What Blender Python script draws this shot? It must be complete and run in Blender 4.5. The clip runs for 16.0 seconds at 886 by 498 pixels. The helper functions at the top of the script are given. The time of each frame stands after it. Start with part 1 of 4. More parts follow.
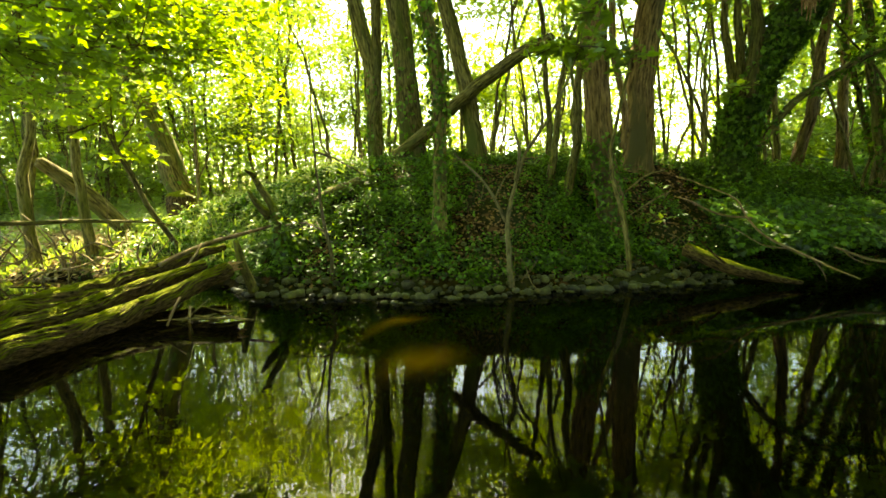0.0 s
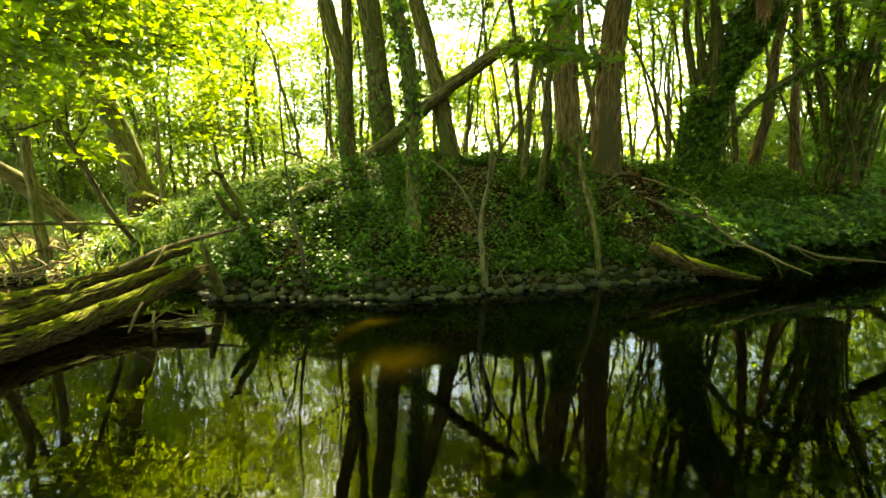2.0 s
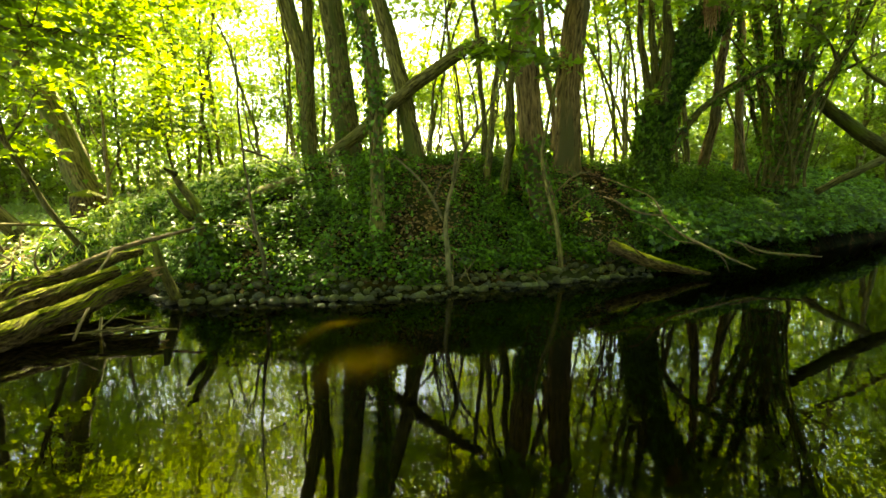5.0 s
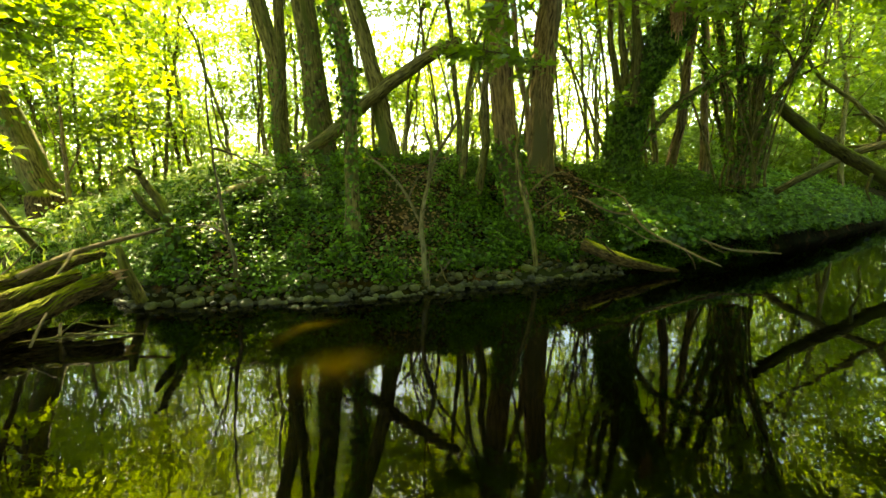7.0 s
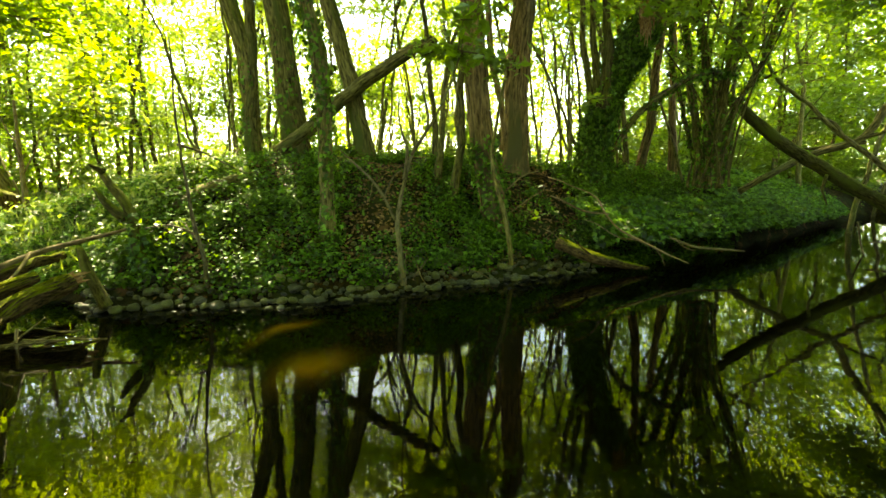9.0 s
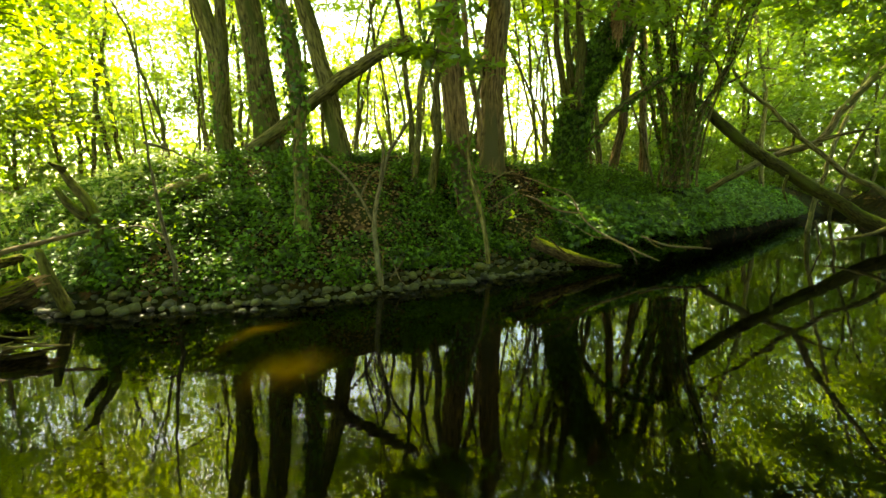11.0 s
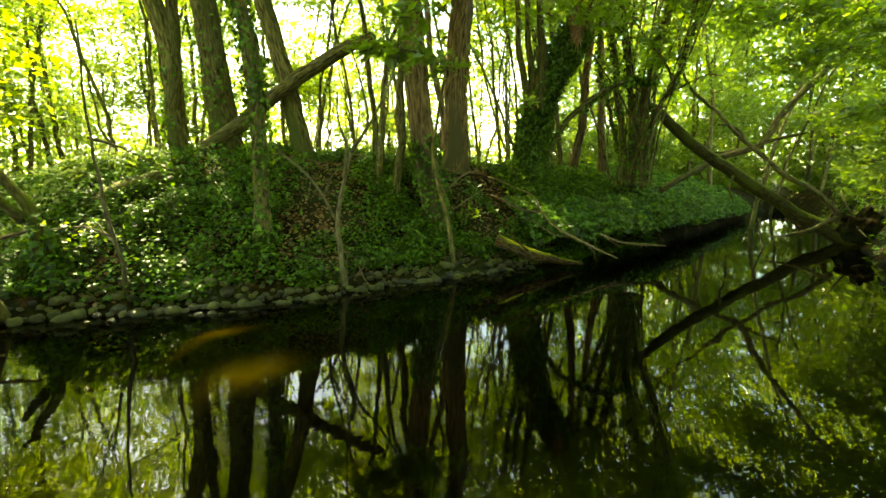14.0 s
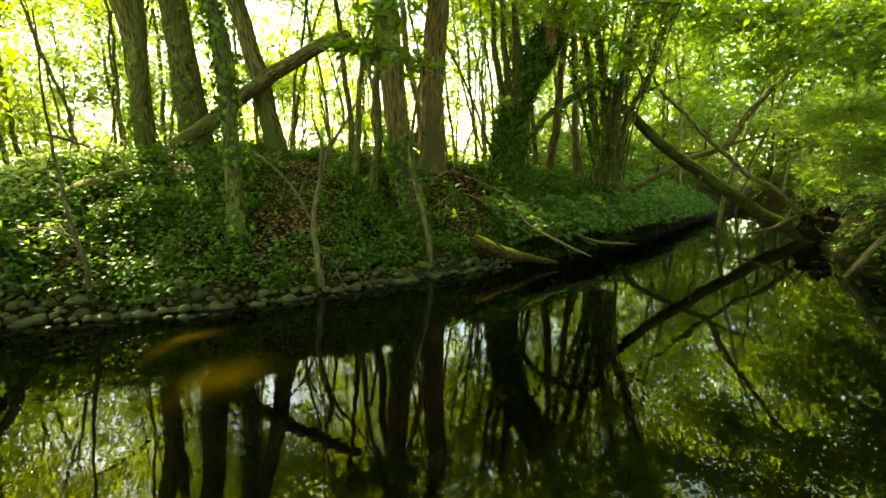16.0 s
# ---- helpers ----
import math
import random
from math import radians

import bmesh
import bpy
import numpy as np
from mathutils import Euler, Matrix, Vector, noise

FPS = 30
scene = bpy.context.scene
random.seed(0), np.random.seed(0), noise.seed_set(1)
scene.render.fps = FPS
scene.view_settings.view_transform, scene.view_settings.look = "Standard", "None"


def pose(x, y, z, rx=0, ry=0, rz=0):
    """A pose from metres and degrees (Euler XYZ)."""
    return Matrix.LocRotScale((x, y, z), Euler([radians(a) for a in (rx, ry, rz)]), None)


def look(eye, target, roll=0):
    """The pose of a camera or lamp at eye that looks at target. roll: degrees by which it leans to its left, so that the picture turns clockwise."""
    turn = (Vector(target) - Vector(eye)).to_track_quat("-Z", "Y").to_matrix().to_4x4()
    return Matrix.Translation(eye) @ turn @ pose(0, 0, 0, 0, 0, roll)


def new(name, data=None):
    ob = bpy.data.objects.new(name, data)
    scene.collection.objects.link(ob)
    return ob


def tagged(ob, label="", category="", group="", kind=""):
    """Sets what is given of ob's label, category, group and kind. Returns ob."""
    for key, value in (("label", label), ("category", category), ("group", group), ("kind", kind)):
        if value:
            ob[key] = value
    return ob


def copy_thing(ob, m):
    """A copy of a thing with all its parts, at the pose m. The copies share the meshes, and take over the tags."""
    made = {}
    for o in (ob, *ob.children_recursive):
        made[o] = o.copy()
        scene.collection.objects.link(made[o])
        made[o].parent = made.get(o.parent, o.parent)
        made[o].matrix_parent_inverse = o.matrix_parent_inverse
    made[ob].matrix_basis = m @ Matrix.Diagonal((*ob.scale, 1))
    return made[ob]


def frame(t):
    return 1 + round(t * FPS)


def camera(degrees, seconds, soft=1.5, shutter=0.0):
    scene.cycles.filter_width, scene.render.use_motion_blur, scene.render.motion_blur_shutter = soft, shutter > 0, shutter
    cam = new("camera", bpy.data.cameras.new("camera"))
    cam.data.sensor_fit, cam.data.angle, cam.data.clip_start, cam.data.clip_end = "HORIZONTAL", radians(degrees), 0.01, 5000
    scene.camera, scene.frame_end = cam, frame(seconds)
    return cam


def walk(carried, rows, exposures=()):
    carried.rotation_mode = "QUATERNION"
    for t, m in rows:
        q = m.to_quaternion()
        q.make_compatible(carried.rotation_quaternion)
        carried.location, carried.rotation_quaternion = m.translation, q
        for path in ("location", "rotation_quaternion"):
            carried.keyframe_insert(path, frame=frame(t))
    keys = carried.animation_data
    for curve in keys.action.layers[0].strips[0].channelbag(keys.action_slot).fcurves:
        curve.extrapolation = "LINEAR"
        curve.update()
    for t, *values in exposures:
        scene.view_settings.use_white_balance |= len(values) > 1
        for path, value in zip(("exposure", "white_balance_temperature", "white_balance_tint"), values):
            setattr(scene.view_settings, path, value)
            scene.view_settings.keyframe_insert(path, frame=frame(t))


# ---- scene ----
cam = camera(91.91, 16.0, soft=1.6)
PATH = (
    (0.0, 81.700, 0.480, -0.000),
    (0.5, 81.733, 0.464, -0.970),
    (1.0, 81.754, 0.476, -1.833),
    (1.5, 81.751, 0.462, -2.766),
    (2.0, 81.733, 0.433, -3.550),
    (2.5, 81.701, 0.375, -4.361),
    (3.0, 81.679, 0.377, -5.136),
    (3.5, 81.673, 0.389, -5.960),
    (4.0, 81.655, 0.362, -6.719),
    (6.5, 81.554, 0.301, -10.605),
    (7.0, 81.542, 0.266, -11.446),
    (7.5, 81.519, 0.208, -12.219),
    (8.0, 81.498, 0.191, -13.033),
    (8.5, 81.485, 0.178, -13.814),
    (9.0, 81.454, 0.155, -14.619),
    (11.5, 81.385, 0.031, -18.407),
    (12.0, 81.365, -0.009, -19.141),
    (12.5, 81.353, -0.031, -19.918),
    (13.0, 81.332, -0.055, -20.734),
    (13.5, 81.309, -0.086, -21.533),
    (14.0, 81.296, -0.134, -22.349),
    (14.5, 81.284, -0.150, -23.113),
    (15.0, 81.281, -0.183, -23.900),
    (15.5, 81.272, -0.220, -24.626),
    (16.0, 81.248, -0.228, -25.382),
)
walk(cam, [(t, pose(0.0, 0.0, 1.5, a, b, c)) for t, a, b, c in PATH],
     exposures=[(0.0, 3.55, 10800, -2), (16.0, 3.72, 10800, -2)])

# ---- sky, sun ----
SUN_AZ, SUN_EL = radians(-15), radians(46)     # azimuth from +y towards +x, elevation
world = bpy.data.worlds.new("sky")
scene.world = world
world.use_nodes = True
wt = world.node_tree
sky = wt.nodes.new("ShaderNodeTexSky")
sky.sky_type, sky.sun_disc = "NISHITA", False
sky.sun_elevation, sky.sun_rotation = SUN_EL, SUN_AZ
sky.air_density, sky.dust_density, sky.ozone_density = 1.0, 0.5, 2.0
wt.nodes["Background"].inputs["Strength"].default_value = 0.12
wt.links.new(sky.outputs[0], wt.nodes["Background"].inputs["Color"])
sun = new("sun", bpy.data.lights.new("sun", "SUN"))
sun.data.energy, sun.data.angle, sun.data.color = 5.0, radians(0.6), (1.0, 0.94, 0.8)
to_sun = Vector((math.sin(SUN_AZ) * math.cos(SUN_EL), math.cos(SUN_AZ) * math.cos(SUN_EL), math.sin(SUN_EL)))
sun.matrix_world = look(to_sun * 60, (0, 0, 0))


# ---- materials ----
def shader(name):
    m = bpy.data.materials.new(name)
    m.use_nodes = True
    t = m.node_tree
    for n in list(t.nodes):
        if n.type != "OUTPUT_MATERIAL":
            t.nodes.remove(n)
    return m, t, next(n for n in t.nodes if n.type == "OUTPUT_MATERIAL")


def node(t, kind, **values):
    n = t.nodes.new("ShaderNode" + kind)
    for k, v in values.items():
        key = int(k[1:]) if k[0] == "_" and k[1:].isdigit() else k.replace("_", " ")
        n.inputs[key].default_value = v
    return n


def ramp(t, source, stops):
    n = t.nodes.new("ShaderNodeValToRGB")
    el = n.color_ramp.elements
    while len(el) < len(stops):
        el.new(0.5)
    for e, (p, c) in zip(el, stops):
        e.position, e.color = p, (*c, 1)
    t.links.new(source, n.inputs[0])
    return n.outputs[0]


def noise_at(t, coords, scale, detail=4.0, stretch=(1, 1, 1), rough=0.55):
    m = node(t, "Mapping", Scale=stretch)
    t.links.new(coords, m.inputs[0])
    n = node(t, "TexNoise", Scale=scale, Detail=detail, Roughness=rough)
    t.links.new(m.outputs[0], n.inputs["Vector"])
    return n.outputs["Fac"]


def blend(t, fac, a, b, kind="MIX"):
    n = t.nodes.new("ShaderNodeMix")
    n.data_type, n.blend_type = "RGBA", kind
    for socket, value in ((n.inputs[0], fac), (n.inputs[6], a), (n.inputs[7], b)):
        if isinstance(value, (int, float)):
            socket.default_value = value
        elif isinstance(value, tuple):
            socket.default_value = (*value, 1)
        else:
            t.links.new(value, socket)
    return n.outputs[2]


def bumped(t, height, strength, distance):
    n = node(t, "Bump", Strength=strength, Distance=distance)
    t.links.new(height, n.inputs["Height"])
    return n.outputs[0]


def solid(name, dark, light, scale, stretch=(1, 1, 1), rough=0.85, bump=0.6, depth=0.02, patch=None, moss=None, spots=None, along=False, sunlit_sand=None, vary=(0.75, 1.2)):
    """A rough matter: two tones of grain, patches of a third, and moss on what faces up."""
    m, t, out = shader(name)
    c = t.nodes.new("ShaderNodeTexCoord").outputs["Object"]
    if along:
        way = t.nodes.new("ShaderNodeAttribute")
        way.attribute_name = "grow"
        c = way.outputs["Vector"]
    fine = noise_at(t, c, scale, 6, stretch, 0.65)
    wide = noise_at(t, c, scale * 0.13, 3, stretch)
    col = ramp(t, fine, ((0.36, dark), (0.68, light)))
    if patch:
        col = blend(t, ramp(t, wide, ((0.45, (0, 0, 0)), (0.62, (1, 1, 1)))), col, patch)
    if spots:
        s = noise_at(t, c, scale * 0.5, 5)
        col = blend(t, ramp(t, s, ((0.6, (0, 0, 0)), (0.68, (1, 1, 1)))), col, spots)
    if moss:
        g = t.nodes.new("ShaderNodeNewGeometry")
        sep = t.nodes.new("ShaderNodeSeparateXYZ")
        t.links.new(g.outputs["Normal"], sep.inputs[0])
        mix = node(t, "Math", _1=1.0)
        mix.operation = "MULTIPLY_ADD"
        t.links.new(sep.outputs["Z"], mix.inputs[0])
        mix.inputs[1].default_value = 0.55
        t.links.new(noise_at(t, c, 4.0, 5), mix.inputs[2])
        mossy = ramp(t, fine, ((0.3, tuple(v * 0.5 for v in moss)), (0.7, moss)))
        col = blend(t, ramp(t, mix.outputs[0], ((0.72, (0, 0, 0)), (0.92, (1, 1, 1)))), col, mossy)
    if sunlit_sand:
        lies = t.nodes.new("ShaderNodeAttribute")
        lies.attribute_name = "sunlit_sand"
        col = blend(t, lies.outputs["Fac"], col, sunlit_sand)
    info = t.nodes.new("ShaderNodeObjectInfo")
    tone = ramp(t, info.outputs["Random"], ((0, (vary[0],) * 3), (1, (vary[1], vary[1] * 0.98, vary[1] * 0.92))))
    col = blend(t, 1.0, col, tone, "MULTIPLY")
    b = node(t, "BsdfPrincipled", Roughness=rough, Specular_IOR_Level=0.5 if rough < 0.7 else 0.08)
    t.links.new(col, b.inputs["Base Color"])
    t.links.new(bumped(t, fine, bump, depth), b.inputs["Normal"])
    t.links.new(b.outputs[0], out.inputs[0])
    return m


def leafy(name, a, b, glow, through_part=0.5, gloss=0.06, rough=0.4, start=0.0):
    """Leaves: two tones from leaf to leaf, light that comes through in the tone glow, and a waxy gloss."""
    m, t, out = shader(name)
    g = t.nodes.new("ShaderNodeNewGeometry")
    col = ramp(t, g.outputs["Random Per Island"], ((start, a), (0.85, b), (1.0, tuple(min(1, v * 1.25) for v in b))))
    info = t.nodes.new("ShaderNodeObjectInfo")
    tone = ramp(t, info.outputs["Random"], ((0, (0.8, 0.85, 0.75)), (1, (1.2, 1.1, 1.0))))
    col = blend(t, 1.0, col, tone, "MULTIPLY")
    lit = blend(t, 0.88, col, glow)
    d, tr = t.nodes.new("ShaderNodeBsdfDiffuse"), t.nodes.new("ShaderNodeBsdfTranslucent")
    gl = node(t, "BsdfGlossy", Roughness=rough)
    t.links.new(col, d.inputs[0])
    t.links.new(lit, tr.inputs[0])
    m1, m2 = node(t, "MixShader", Fac=through_part), node(t, "MixShader", Fac=gloss)
    t.links.new(d.outputs[0], m1.inputs[1])
    t.links.new(tr.outputs[0], m1.inputs[2])
    t.links.new(m1.outputs[0], m2.inputs[1])
    t.links.new(gl.outputs[0], m2.inputs[2])
    t.links.new(m2.outputs[0], out.inputs[0])
    return m


BARK = solid("bark", (0.025, 0.021, 0.009), (0.25, 0.215, 0.09), 30, (1, 1, 0.18), 0.9, 0.9, 0.03, patch=(0.07, 0.085, 0.025), along=True)
BARK_PALE = solid("pale_bark", (0.04, 0.034, 0.018), (0.2, 0.17, 0.1), 40, (1, 1, 0.2), 0.9, 0.8, 0.02, patch=(0.12, 0.13, 0.06), along=True)
BARK_WARM = solid("warm_bark", (0.028, 0.017, 0.007), (0.38, 0.25, 0.125), 26, (1, 1, 0.15), 0.9, 1.0, 0.035, patch=(0.1, 0.09, 0.045), along=True)
LOG = solid("mossy_log_bark", (0.009, 0.007, 0.003), (0.2, 0.14, 0.065), 42, (1, 1, 0.3), 0.9, 1.0, 0.08, moss=(0.2, 0.23, 0.014), along=True)
RAW = solid("broken_wood", (0.12, 0.06, 0.025), (0.5, 0.32, 0.17), 22, (1, 1, 0.3), 0.8, 0.8, 0.02, along=True)
DEAD = solid("dead_wood", (0.05, 0.036, 0.018), (0.26, 0.2, 0.11), 44, (1, 1, 0.2), 0.85, 0.7, 0.015, patch=(0.16, 0.15, 0.06), along=True)
MOSSY = solid("mossy_bark", (0.02, 0.018, 0.006), (0.12, 0.11, 0.035), 34, (1, 1, 0.25), 0.9, 0.9, 0.03, patch=(0.085, 0.105, 0.018), moss=(0.16, 0.2, 0.015), along=True)
SOIL = solid("soil", (0.004, 0.003, 0.0008), (0.032, 0.023, 0.005), 9, (1, 1, 1), 0.95, 1.0, 0.05, patch=(0.022, 0.028, 0.009), spots=(0.1, 0.055, 0.026))
STONE = solid("river_stone", (0.009, 0.01, 0.002), (0.15, 0.155, 0.035), 11, (1, 1, 1), 0.5, 0.8, 0.02, patch=(0.05, 0.06, 0.014), spots=(0.03, 0.045, 0.008), vary=(0.2, 1.5))
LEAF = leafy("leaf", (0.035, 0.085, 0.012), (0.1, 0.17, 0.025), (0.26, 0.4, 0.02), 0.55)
# Lighter, yellower copy of LEAF: sunlight is put into the leaf colour.
LEAF_SUN = leafy("sunlit_leaf", (0.07, 0.14, 0.012), (0.15, 0.23, 0.02), (0.4, 0.53, 0.03), 0.66)
IVY = leafy("ivy_leaf", (0.006, 0.02, 0.004), (0.085, 0.2, 0.026), (0.19, 0.36, 0.02), 0.25, 0.022, 0.4, 0.28)
HERB = leafy("herb_leaf", (0.05, 0.11, 0.015), (0.14, 0.2, 0.04), (0.4, 0.55, 0.05), 0.4, 0.05)
LITTER = leafy("dry_leaf", (0.045, 0.024, 0.009), (0.23, 0.135, 0.06), (0.24, 0.13, 0.04), 0.2, 0.03, 0.6)
# Brighter copy of LITTER: the clearing's sunlight is put into its colour.
SUNLIT_LITTER = leafy("sunlit_dry_leaf", (0.2, 0.13, 0.06), (0.5, 0.38, 0.22), (0.4, 0.26, 0.1), 0.2, 0.02, 0.6)


def water_matter():
    m, t, out = shader("stream_water")
    c = t.nodes.new("ShaderNodeTexCoord").outputs["Object"]
    big = noise_at(t, c, 1.6, 0, (1, 2.0, 1))
    small = noise_at(t, c, 10, 0, (1, 2.2, 1))
    h = node(t, "Math", _1=0.24)
    h.operation = "MULTIPLY_ADD"
    t.links.new(small, h.inputs[0])
    t.links.new(big, h.inputs[2])
    nrm = bumped(t, h.outputs[0], 0.0095, 0.1)
    fr = node(t, "Fresnel", IOR=1.6)
    t.links.new(nrm, fr.inputs["Normal"])
    clear = node(t, "BsdfTransparent", Color=(0.5, 0.43, 0.15, 1))
    gl = node(t, "BsdfGlossy", Roughness=0.0)
    t.links.new(nrm, gl.inputs["Normal"])
    mix = t.nodes.new("ShaderNodeMixShader")
    t.links.new(fr.outputs[0], mix.inputs[0])
    t.links.new(clear.outputs[0], mix.inputs[1])
    t.links.new(gl.outputs[0], mix.inputs[2])
    t.links.new(mix.outputs[0], out.inputs[0])
    return m


WATER = water_matter()
# The orange tone carries the sun flecks that fall on the bed.
BED = solid("stream_bed", (0.0006, 0.0007, 0.0003), (0.004, 0.0045, 0.0016), 5, (1, 1, 1), 0.9, 0.6, 0.04, patch=(0.002, 0.003, 0.001), sunlit_sand=(0.95, 0.6, 0.2))



# ---- mesh tools ----
def mesh_of(name, verts, faces, material, smooth=False):
    """A mesh from arrays of corners and of faces with equally many corners."""
    verts, faces = np.asarray(verts, np.float32), np.asarray(faces, np.int32)
    grow = verts[:, 3:]
    verts = np.ascontiguousarray(verts[:, :3])
    me = bpy.data.meshes.new(name)
    k = faces.shape[1]
    me.vertices.add(len(verts))
    me.vertices.foreach_set("co", verts.ravel())
    me.loops.add(faces.size)
    me.loops.foreach_set("vertex_index", faces.ravel())
    me.polygons.add(len(faces))
    me.polygons.foreach_set("loop_start", np.arange(0, faces.size, k, dtype=np.int32))
    me.polygons.foreach_set("loop_total", np.full(len(faces), k, np.int32))
    me.polygons.foreach_set("use_smooth", np.full(len(faces), smooth))
    me.materials.append(material)
    if grow.shape[1]:
        me.attributes.new("grow", "FLOAT_VECTOR", "POINT").data.foreach_set("vector", np.ascontiguousarray(grow).ravel())
    me.update(calc_edges=True)
    return me


def piece(name, me, parent=None, label=""):
    ob = new(name, me)
    if parent:
        ob.parent = parent
    return tagged(ob, label)


def unit(v):
    return v / np.maximum(np.linalg.norm(v, axis=-1, keepdims=True), 1e-9)


def smooth_line(points, gap):
    """Points along a smooth line through the given ones, about gap apart, and their place along it from 0 to n - 1."""
    p = np.asarray(points, float)
    q = np.vstack([2 * p[0] - p[1], p, 2 * p[-1] - p[-2]])
    out, u = [], []
    for i in range(len(p) - 1):
        a, b, c, d = q[i:i + 4]
        n = max(2, int(np.ceil(np.linalg.norm(c - b) / gap)))
        for s in np.arange(n) / n:
            out.append(0.5 * (2 * b + (c - a) * s + (2 * a - 5 * b + 4 * c - d) * s * s + (3 * b - a - 3 * c + d) * s ** 3))
            u.append(i + s)
    return np.array(out + [p[-1]]), np.array(u + [len(p) - 1])


def tube(points, radii, sides=12, gap=0.15, ridges=0.07, seed=0, wander=0.0, furrow=0.0):
    """A tapered, knobbly limb along a smooth line: corners and four-cornered faces, closed at the ends."""
    c, u = smooth_line(points, gap)
    r = np.interp(u, np.arange(len(radii)), radii)
    if wander:
        along = np.r_[0, np.cumsum(np.linalg.norm(np.diff(c, axis=0), axis=1))]
        for k in range(3):
            c[:, k] += wander * (grain(along * 1.3, along * 0 + k * 7.3, seed) - 0.5 + 0.5 * grain(along * 4.1, along * 0 + k * 3.1, seed + 1) - 0.25)
    t = unit(np.gradient(c, axis=0))
    side = unit(np.cross(t, (0.31, 0.9, 0.3)))
    other = np.cross(t, side)
    a = np.arange(sides) * 2 * np.pi / sides
    knob = 1 + ridges * 2 * (grain(np.cos(a)[None] * 2.2 + 9 + 0 * u[:, None], np.sin(a)[None] * 2.2 + u[:, None] * 0.9, seed) - 0.5)
    knob = knob * (1 + ridges * (grain(a[None] * sides / 6.3 + 0 * u[:, None], np.arange(len(c))[:, None] * 0.35 + 0 * a[None], seed + 5) - 0.5))
    knob = knob * (1 + 1.1 * ridges * (grain(a[None] * sides * 0.3 + 0 * u[:, None], np.arange(len(c))[:, None] * gap * 1.6 + 0 * a[None], seed + 8) - 0.6))
    if furrow:
        far = np.r_[0, np.cumsum(np.linalg.norm(np.diff(c, axis=0), axis=1))][:, None]
        twist = a[None] * 40 / 6.2832 + 1.6 * far
        knob = knob - furrow * np.abs(2 * grain(twist, far * 6.5, seed + 9) - 1) ** 0.6 - 0.6 * furrow * grain(twist * 2.1 - far * 3, far * 9, seed + 10)
    v = c[:, None] + (r[:, None] * knob)[..., None] * (np.cos(a)[None, :, None] * side[:, None] + np.sin(a)[None, :, None] * other[:, None])
    n = len(c)
    i, j = np.meshgrid(np.arange(n - 1), np.arange(sides), indexing="ij")
    k = (j + 1) % sides
    f = np.stack([i * sides + j, i * sides + k, (i + 1) * sides + k, (i + 1) * sides + j], -1).reshape(-1, 4)
    v = v.reshape(-1, 3)
    m = len(v)
    v = np.vstack([v, c[0] - t[0] * r[0] * 0.3, c[-1] + t[-1] * r[-1] * 0.5])
    j = np.arange(0, sides, 2)
    ends = [np.stack([np.full(len(j), m), (j + 2) % sides, (j + 1) % sides, j], -1),
            np.stack([np.full(len(j), m + 1), (n - 1) * sides + j, (n - 1) * sides + (j + 1) % sides, (n - 1) * sides + (j + 2) % sides], -1)]
    along = np.r_[0, np.cumsum(np.linalg.norm(np.diff(c, axis=0), axis=1))]
    grow = np.stack([np.cos(a)[None] * r[:, None], np.sin(a)[None] * r[:, None], along[:, None] + 0 * a[None]], -1).reshape(-1, 3)
    grow = np.vstack([grow, (0, 0, 0), (0, 0, along[-1])])
    return np.hstack([v, grow]), np.vstack([f] + ends)


def joined(bits):
    vs, fs, n = [], [], 0
    for v, f in bits:
        vs.append(v)
        fs.append(f + n)
        n += len(v)
    return np.vstack(vs), np.vstack(fs)


OVAL = (np.array([(0, 0, 0), (0.3, 0.42, 0.07), (0, 1, -0.06), (-0.3, 0.42, 0.07)]), np.array([(0, 1, 2), (0, 2, 3)]))
LOBED = (np.array([(0, 0, 0), (0.5, 0.16, 0.03), (0.3, 0.5, 0.05), (0, 1, -0.05), (-0.3, 0.5, 0.05), (-0.5, 0.16, 0.03)]),
         np.array([(0, 1, 2), (0, 2, 3), (0, 3, 4), (0, 4, 5)]))
KITE = (np.array([(0, 0, 0), (0.46, 0.3, 0.06), (0, 1, -0.04), (-0.46, 0.3, 0.06)]), np.array([(0, 1, 2), (0, 2, 3)]))
SPIKE = (np.array([(0.3, 0.1, 0.05), (0, 1, -0.06), (-0.32, 0.28, 0.06)]), np.array([(0, 1, 2)]))
BLADE = (np.array([(-0.05, 0, 0), (0.05, 0, 0), (0.035, 0.6, 0.06), (0, 1, -0.1), (-0.035, 0.6, 0.06)]), np.array([(0, 1, 2), (0, 2, 4), (4, 2, 3)]))


def leaves(places, facing, rng, size, shape=OVAL, tilt=0.6, spread=0.35, droop=None):
    """Leaves at places, turned about the directions that they face by chance."""
    n = len(places)
    nrm = unit(np.broadcast_to(np.asarray(facing, float), (n, 3)) + rng.normal(0, tilt, (n, 3)))
    way = rng.normal(0, 1, (n, 3)) if droop is None else np.broadcast_to(np.asarray(droop, float), (n, 3)) + rng.normal(0, 0.5, (n, 3))
    ahead = unit(way - nrm * (way * nrm).sum(1, keepdims=True))
    right = np.cross(ahead, nrm)
    s = size * np.clip(rng.normal(1, spread, n), 0.45, 1.9)
    c, f = shape
    v = places[:, None] + s[:, None, None] * (c[None, :, :1] * right[:, None] + c[None, :, 1:2] * ahead[:, None] + c[None, :, 2:] * nrm[:, None])
    faces = f[None] + (np.arange(n) * len(c))[:, None, None]
    return v.reshape(-1, 3), faces.reshape(-1, 3)


